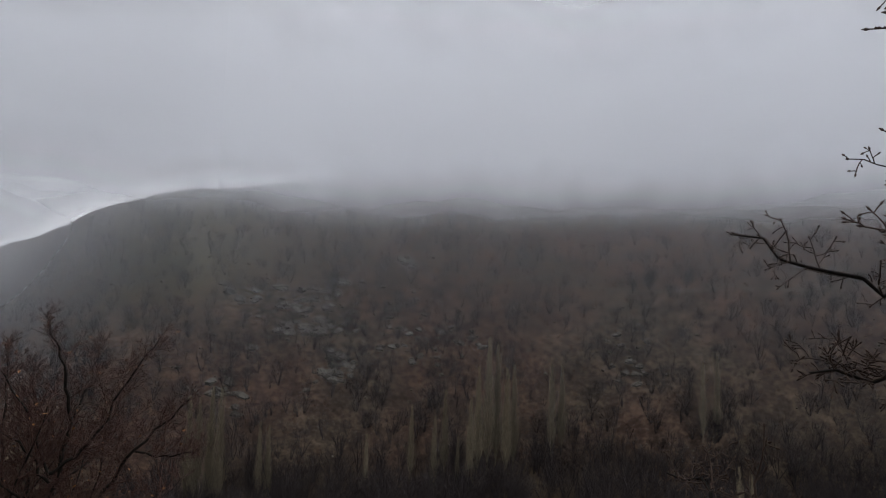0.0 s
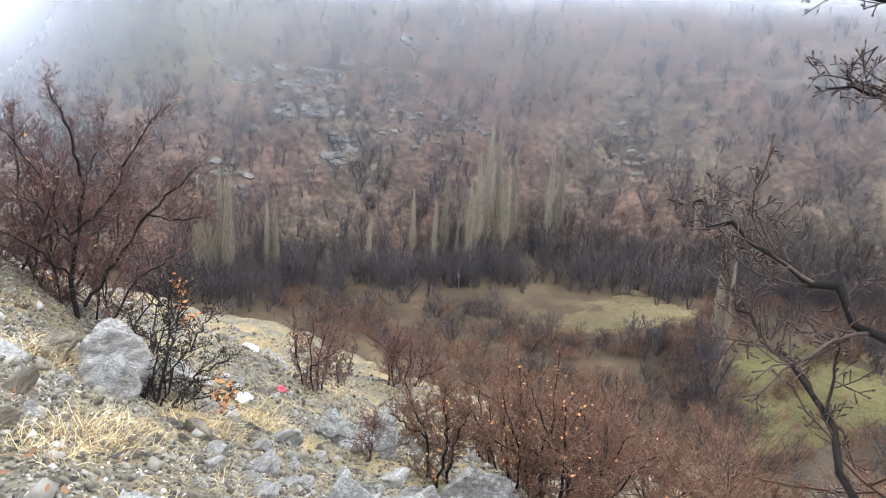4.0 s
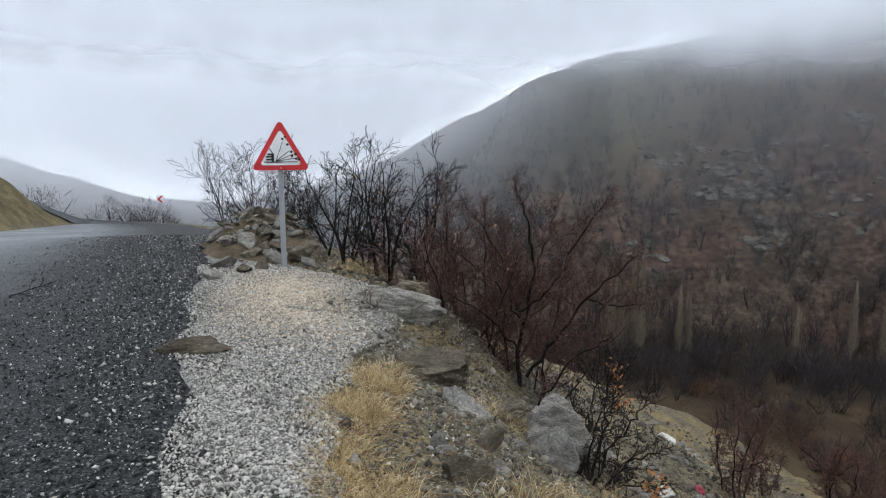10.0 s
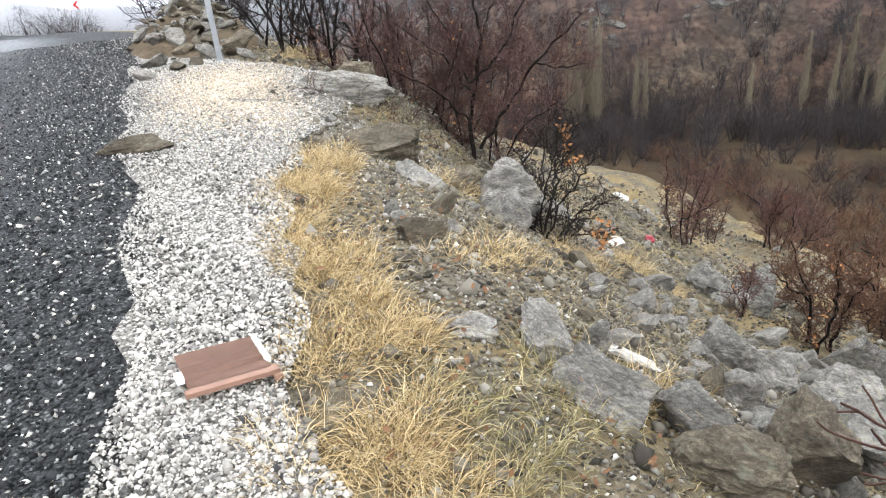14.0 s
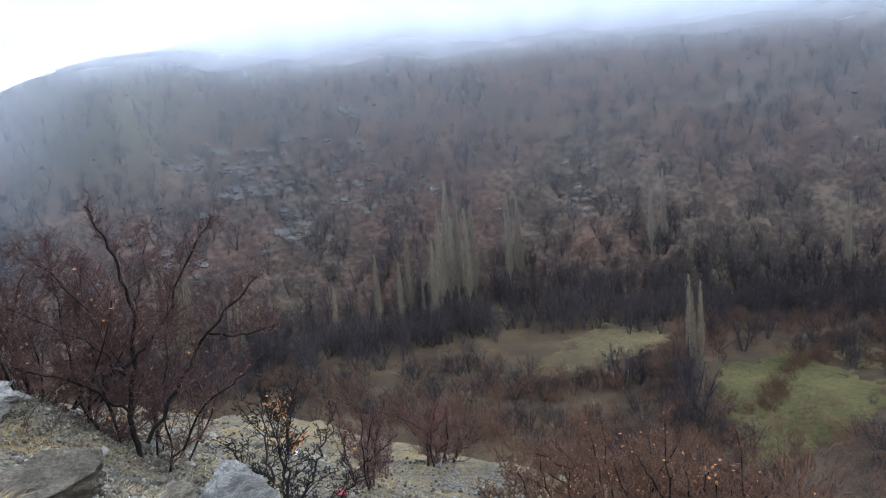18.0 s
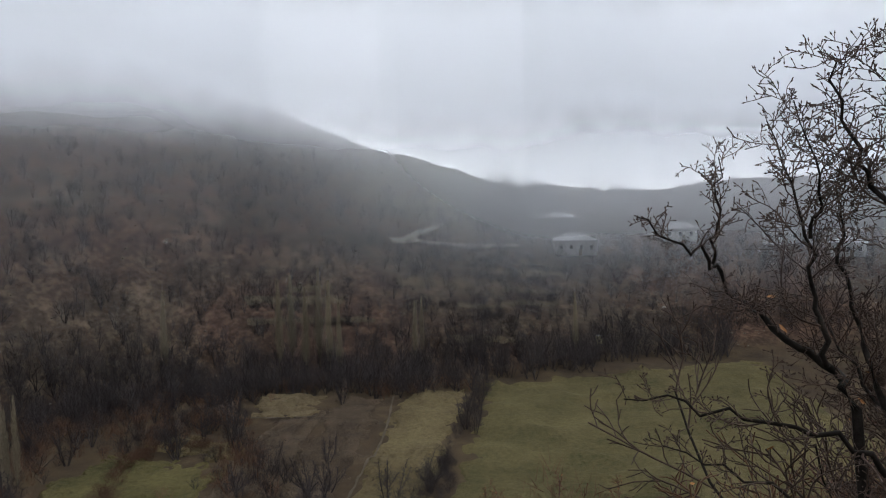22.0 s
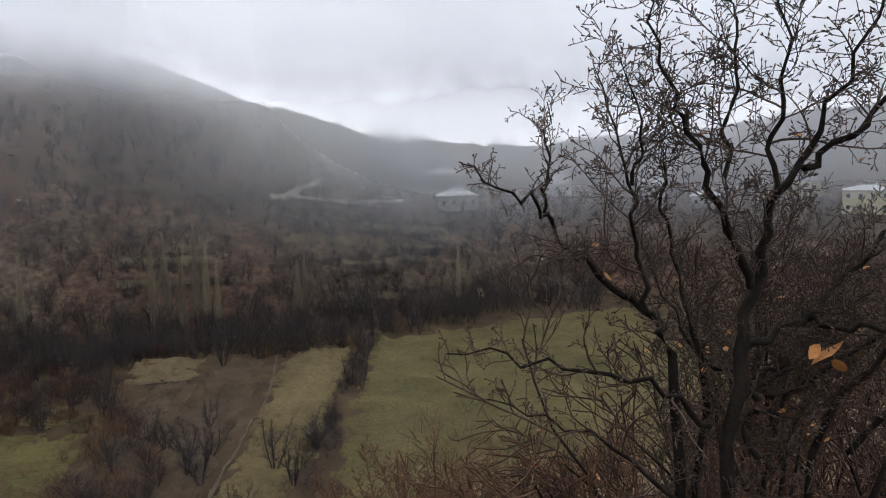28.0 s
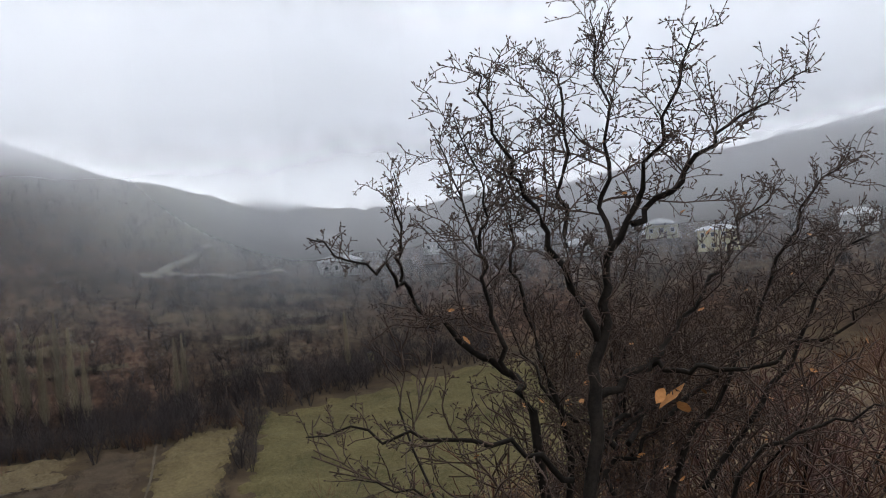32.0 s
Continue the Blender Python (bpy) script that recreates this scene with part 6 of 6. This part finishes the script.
def ribbon(name, points, width, mat, label, lift=0.25):
    p = np.array(points, float)
    t = np.linspace(0, len(p) - 1, 12 * (len(p) - 1) + 1)
    q = np.stack([np.interp(t, np.arange(len(p)), p[:, k]) for k in range(2)], -1)
    for k in range(6):
        q[1:-1] = 0.25 * q[:-2] + 0.5 * q[1:-1] + 0.25 * q[2:]
    g = np.gradient(q, axis=0)
    g /= np.linalg.norm(g, axis=1, keepdims=True)
    verts, faces = [], []
    for k, ((x, y), (gx, gy)) in enumerate(zip(q, g)):
        w = width * (0.4 + 0.12 * math.sin(k * 1.3))
        for s in (-1, 1):
            px, py = x - gy * w * s, y + gx * w * s
            verts.append((px, py, z_at(px, py) + lift))
    for k in range(len(q) - 1):
        faces.append((2 * k, 2 * k + 1, 2 * k + 3, 2 * k + 2))
    return tagged(mesh_object(name, verts, faces, mat), label, "track", kind="structure")


ribbon("hill_track", ((104, 144), (118, 135), (131.4, 125), (143.3, 111), (156.5, 100.5), (169.8, 91.2), (184, 70.4), (206, 39)), 1.5, MAT["track_dim"], "pale dirt track across the far hill")
ribbon("village_lane", ((193, 17), (199, 10), (200, -8), (204, -20)), 2.6, MAT["track"], "pale village lane on the slope")
ribbon("village_lane", ((195, 15), (205, 8.4), (211, 5), (217, 2.4), (224, -1)), 3.0, MAT["track"], "pale lane climbing the slope")
ribbon("field_track", ((123, 11.6), (105, 11.2), (94, 11.9), (83, 13.1), (73, 13.9), (54, 15.4)), 0.42, MAT["track_dim"], "pale field track along the plough", 0.34)
ribbon("field_wall", ((112.2, 34.5), (112.1, 28), (112.2, 23.4)), 0.5, MAT["track_dim"], "pale stony edge of the stubble plot", 0.34)
TERRACES = (((188, 1), (191, -16), (200, -33)), ((185, -12), (189, -22), (194, -31)), ((175, -9), (179, -18), (182, -28)), ((154, 47), (160, 37), (161, 26)), ((148, 45), (153, 32), (155, 18)),
            ((170, 14), (173, 5), (177, -5)), ((165, -1), (170, -14), (176, -27)), ((151, 0), (153, -8), (154, -16)), ((163, 39), (164, 34), (165, 29)))
for k, line in enumerate(TERRACES):
    ribbon("terrace_bank", line, 3.4 if k % 2 else 2.4, MAT["terrace"], "pale grassy terrace on the far slope", 0.45)


# hedges, valley bushes and single trees
rng = np.random.default_rng(15)


def along(points, n, jitter, lo, hi):
    p = np.array(points, float)
    out = []
    for k in range(n):
        t = rng.uniform(0, len(p) - 1)
        i = min(int(t), len(p) - 2)
        q = p[i] + (p[i + 1] - p[i]) * (t - i) + rng.normal(0, jitter, 2)
        out.append((q[0], q[1], rng.uniform(lo, hi), rng.uniform(0, 6.28)))
    return out


hedge_kinds = bush_kinds((71, 72, 73, 74, 75), 2.3, 2.3, 230, 0.010)
strewn("hedge_brush", hedge_kinds, along(((130, -4.6), (116, -2.6), (103, -0.4), (76, 4.3), (58, 7.2)), 90, 0.8, 0.35, 0.8) + along(((93, 1.8), (77, 4.4)), 34, 1.2, 0.6, 1.1), MAT["bark_grey"], "dark bare hedge between the fields", "hedge")
lines = (((184, 16), (193, -24)), ((152, 46), (157, 35)), ((175, 11), (186, -24)), ((163, 9), (164, -1)), ((161, -6), (164, -12)), ((193, 13), (200, -17)), ((186, -2), (197, -34)), ((150, 38), (154, 20)), ((168, -4), (178, -28)), ((180, -10), (187, -30)))
strewn("meadow_hedge", hedge_kinds, along(((70, 39), (78, 42), (89, 45), (96, 44), (97, 36)), 110, 0.9, 0.5, 1.0), MAT["bark_rust"], "low red-brown hedge curving through the meadow", "hedge")
rows = []
for line in lines:
    rows += along(line, 26, 0.8, 0.5, 1.3)
strewn("terrace_hedge", hedge_kinds, rows, MAT["bark_hill"], "dark bare hedges along the terraces", "hedge")
strewn("field_edge_brush", hedge_kinds, along(((56, 70), (64, 62), (75, 56), (84, 58), (95, 60)), 120, 2.4, 0.5, 1.3) + along(((112, 36), (122, 50), (108, 58), (98, 64)), 80, 4.0, 0.5, 1.2) + along(((72, 29), (60, 36), (52, 46), (44, 62), (38, 80)), 190, 5, 0.5, 1.4), MAT["bark_rust"], "rust-brown brush round the fields", "brush")
spots = []
VALLEY = [((30, 103), (40, 92), (52, 84), (62, 77)), ((30, 92), (42, 80), (50, 71), (58, 67), (66, 61)), ((34, 80), (44, 68), (52, 58), (60, 50), (66, 44)), ((46, 60), (50, 48), (54, 38), (58, 30)), ((66, 62), (74, 57), (82, 57), (90, 60), (97, 62)),
          ((72, 54), (68, 48), (62, 40)), ((98, 64), (108, 56), (118, 46), (126, 38)), ((96, 50), (106, 42), (112, 37)), ((94, 31), (84, 27), (74, 24), (64, 24)), ((130, 36), (128, 22), (126, 10), (131, -3)), ((104, 72), (112, 62), (122, 52))]
for k, line in enumerate(VALLEY):
    spots += along(line, 95, 2.6, 0.55, 1.45)
strewn("valley_thicket", bush_kinds((61, 62, 63, 64, 65, 66), 3.0, 2.8, 250, 0.011), spots[::2], MAT["bark_grey"], "grey bare thicket on the valley floor", "thicket")
strewn("valley_brush", bush_kinds((67, 68, 69, 70), 2.3, 2.5, 220, 0.010), spots[1::2], MAT["bark_rust"], "rust-brown bare brush on the valley floor", "brush")
field_tree_kinds = []
for s, h in ((81, 6.0), (82, 6.0), (83, 6.0)):
    trng = np.random.default_rng(s)
    a, b = [], []
    for pts, r0, r1 in crooked_limbs(trng, 4, 5.6, 3.4, 0.09):
        p, r = guided([(0.2 * pts[0][0], 0.2 * pts[0][1], -0.3) if pts[0][2] < 0 else pts[0], *pts[1:]], r0, r1, trng)
        a.append((p, r, 0))
        for one in spurred(trng, p, r, 4.6, 0.012, 0.2, 1.35):
            b += one
    field_tree_kinds.append(tree_object("field_tree", a, b, MAT["bark_grey"], (0, 0, -500), "bare grey tree among the fields", "tree", "bare trees among the fields", trunk_sides=(5, 4, 3, 3)))
FIELD_TREES = [(74, 51, 1.3), (95, 61, 0.9), (94, 40, 0.9), (97, 33, 1.5), (76, 18, 1.2), (79, 16, 1.0), (75, 8.5, 1.1), (80, 4, 1.0), (105, -1, 1.2), (61, 67, 0.7), (69, 57, 1.2), (70, 48, 1.5), (87, 60, 0.7), (92, 54, 1.1), (100, 38, 0.8), (78, 26, 1.0), (66, 44, 1.2), (73, 62, 0.9), (110, 40, 1.3), (118, 42, 1.2), (84, 22, 0.8), (90, 18, 0.7), (120, -4, 1.2), (93.8, 31.1, 1.25), (92.4, 39, 1.0), (72, 15.8, 1.1), (70.7, 6.2, 1.0), (102.8, -2.4, 1.0), (108, 41, 0.9), (66, 21, 0.9), (64, 11, 0.8)]
for k, (x, y, s) in enumerate(FIELD_TREES):
    if k < 3:
        field_tree_kinds[k].matrix_basis = Matrix.Translation((x, y, z_at(x, y) - 0.1)) @ Matrix.Scale(s, 4)
    else:
        copy_tree(field_tree_kinds[k % 3], x, y, k * 1.3, s)
for k, (x, y, h) in enumerate(((80.5, 55.2, 13), (82, 54.4, 12), (79.8, 54.2, 11))):
    one = copy_tree(poplar_kinds[k][0], x, y, k * 1.1, h / 18)
    one.scale = (h / 20, h / 20, h / 18)
# brush at the road bend
bend = along(((-9.5, 36), (-14, 40), (-19, 45), (-26, 49), (-34, 50)), 60, 1.4, 0.45, 1.0) + along(((-27, 46), (-31, 48), (-35, 52)), 8, 0.8, 0.9, 1.5) + along(((-6, 26), (-8, 31), (-11, 35)), 16, 0.8, 0.4, 0.7)
strewn("roadside_brush", hedge_kinds, bend, MAT["bark_grey"], "grey bare brush beyond the road bend", "brush")


# ---- outcrops on the far hill ----
out_kinds = [rock_mesh("outcrop_rock", 500 + k, 1.0, 0.7, 0.55, 8, 0.25) for k in range(6)]
for me in out_kinds:
    me.materials.append(MAT["far_rock"])
for k, (cx, cy, n, s, spread) in enumerate(((58, 147, 30, 1.9, 4.5), (59, 130.5, 18, 1.7, 2.4), (51, 162, 20, 2.0, 5), (36.6, 132, 18, 1.6, 3), (112.6, 103.6, 12, 1.6, 3), (121, 109, 10, 1.5, 3), (92, 160, 8, 2.0, 2.5), (80, 132.6, 20, 1.2, 6), (79, 146.5, 20, 1.3, 6), (66, 161, 20, 1.7, 6), (61, 155, 16, 1.6, 4), (70, 138, 20, 1.1, 10))):
    for q in range(n):
        x, y = cx + rng.normal(0, spread), cy + rng.normal(0, spread * 0.7)
        ob = new("outcrop_rock", out_kinds[(k + q) % 6])
        ob.matrix_basis = pose(x, y, z_at(x, y), rng.uniform(-20, 20), rng.uniform(-20, 20), rng.uniform(0, 360)) @ Matrix.Scale(s * rng.uniform(0.4, 1.1), 4)
        tagged(ob, "grey rock outcrop on the wooded hill", "rock", "outcrops on the far hill")


# ---- village houses ----
def house(at, turn, w, d, h, roof_h, wall, label, storeys=1):
    root = new("house")
    z = z_at(*at) - 0.4
    bm = bmesh.new()
    box(bm, 0, 0, h / 2, w, d, h)
    part("walls", bm, MAT[wall], root)
    bm = bmesh.new()
    e = 0.5
    base = [bm.verts.new(p) for p in ((-w / 2 - e, -d / 2 - e, h), (w / 2 + e, -d / 2 - e, h), (w / 2 + e, d / 2 + e, h), (-w / 2 - e, d / 2 + e, h))]
    low = [bm.verts.new((v.co.x, v.co.y, h - 0.18)) for v in base]
    r = max(w - d, 0) / 2
    top = [bm.verts.new((-r - 0.01, 0, h + roof_h)), bm.verts.new((r + 0.01, 0, h + roof_h))]
    for f in ((base[0], base[1], top[1], top[0]), (base[2], base[3], top[0], top[1]), (base[1], base[2], top[1]), (base[3], base[0], top[0])):
        bm.faces.new(f)
    for k in range(4):
        bm.faces.new((base[(k + 1) % 4], base[k], low[k], low[(k + 1) % 4]))
    bm.faces.new(low)
    bmesh.ops.recalc_face_normals(bm, faces=bm.faces)
    part("roof", bm, MAT["roof"], root, "pale grey hipped sheet roof")
    n = max(2, int(w / 2.8))
    for s in range(storeys):
        cz = (s + 0.55) * h / storeys
        for face in (-1, 1):
            for k in range(n):
                cx = -w / 2 + (k + 0.5) * w / n
                win = bmesh.new()
                box(win, cx, face * (d / 2 + 0.03), cz, 1.0, 0.06, 1.2)
                wob = part("window", win, MAT["glass"], root)
                fr = bmesh.new()
                for fx, fz, sx, sz in ((0, 0.64, 1.2, 0.1), (0, -0.64, 1.2, 0.1), (-0.55, 0, 0.1, 1.3), (0.55, 0, 0.1, 1.3)):
                    box(fr, cx + fx, face * (d / 2 + 0.05), cz + fz, sx, 0.1, sz)
                part("frame", fr, MAT["white"], wob)
    dr = bmesh.new()
    box(dr, w * 0.1, -d / 2 - 0.05, 1.0, 1.0, 0.1, 2.0)
    part("door", dr, MAT["wood"], root)
    ch = bmesh.new()
    box(ch, w * 0.2, d * 0.15, h + roof_h * 0.8, 0.6, 0.6, 1.6)
    part("chimney", ch, MAT["plaster"], root)
    root.matrix_basis = pose(at[0], at[1], z, 0, 0, turn)
    return tagged(root, label, "house", "village houses")


house((210.5, -37.5), -92, 12, 9, 4.6, 2.2, "plaster", "pale plastered village house with hipped grey roof")
house((229, -36.2), -88, 11, 8, 4.4, 2.0, "plaster", "pale plastered house higher on the slope")
house((176, -151), -130, 12, 9, 6.8, 1.4, "plaster_yellow", "cream two-storey village house", 2)
house((150, -179), -140, 10, 8, 5.2, 2.0, "plaster", "white village house with hipped roof")
house((229, -76), -105, 10, 8, 4.5, 2.0, "plaster", "pale village house behind bare trees")
house((219, -105), -115, 11, 8, 4.8, 2.0, "plaster", "pale village house among trees")
house((192, -142), -125, 10, 8, 5.0, 1.8, "plaster_yellow", "cream village house among trees")
house((205, -118), -120, 9, 7, 4.2, 1.8, "plaster", "small pale village house")


def hut(x, y):
    """A small pale hut by the stream."""
    root = new("hut")
    bm = bmesh.new()
    box(bm, 0, 0, 0.95, 1.2, 1.2, 1.9)
    bmesh.ops.bevel(bm, geom=bm.edges[:], offset=0.03, segments=1, affect="EDGES")
    part("walls", bm, MAT["plaster_yellow"], root)
    bm = bmesh.new()
    box(bm, 0, 0, 1.95, 1.4, 1.4, 0.1)
    part("roof", bm, MAT["roof"], root)
    root.matrix_basis = pose(x, y, z_at(x, y) - 0.1, 0, 0, -75)
    tagged(root, "small cream hut below the village", "hut")


hut(159.9, -33.7)


# ---- dark wood beside the village ----
spots = []
for k in range(120):
    a, h = rng.normal(-95.5, 2.2), rng.uniform(0.5, 0.9)
    d = float(np.interp(a, FOOT_A, FOOT_D)) + 130 * h
    x, y = polar(a, d)
    spots.append((x, y, rng.uniform(0.9, 1.5), rng.uniform(0, 6.28)))
for k in range(130):
    a, h = rng.uniform(-142, -100), rng.uniform(0.25, 0.95)
    d = float(np.interp(a, FOOT_A, FOOT_D)) + 130 * h
    x, y = polar(a, d)
    spots.append((x, y, rng.uniform(0.8, 1.5), rng.uniform(0, 6.28)))
strewn("village_wood", bush_kinds((91, 92, 93, 94), 6.0, 4.4, 210, 0.024), spots, MAT["bark_dark"], "dark bare wood round the village", "woodland")
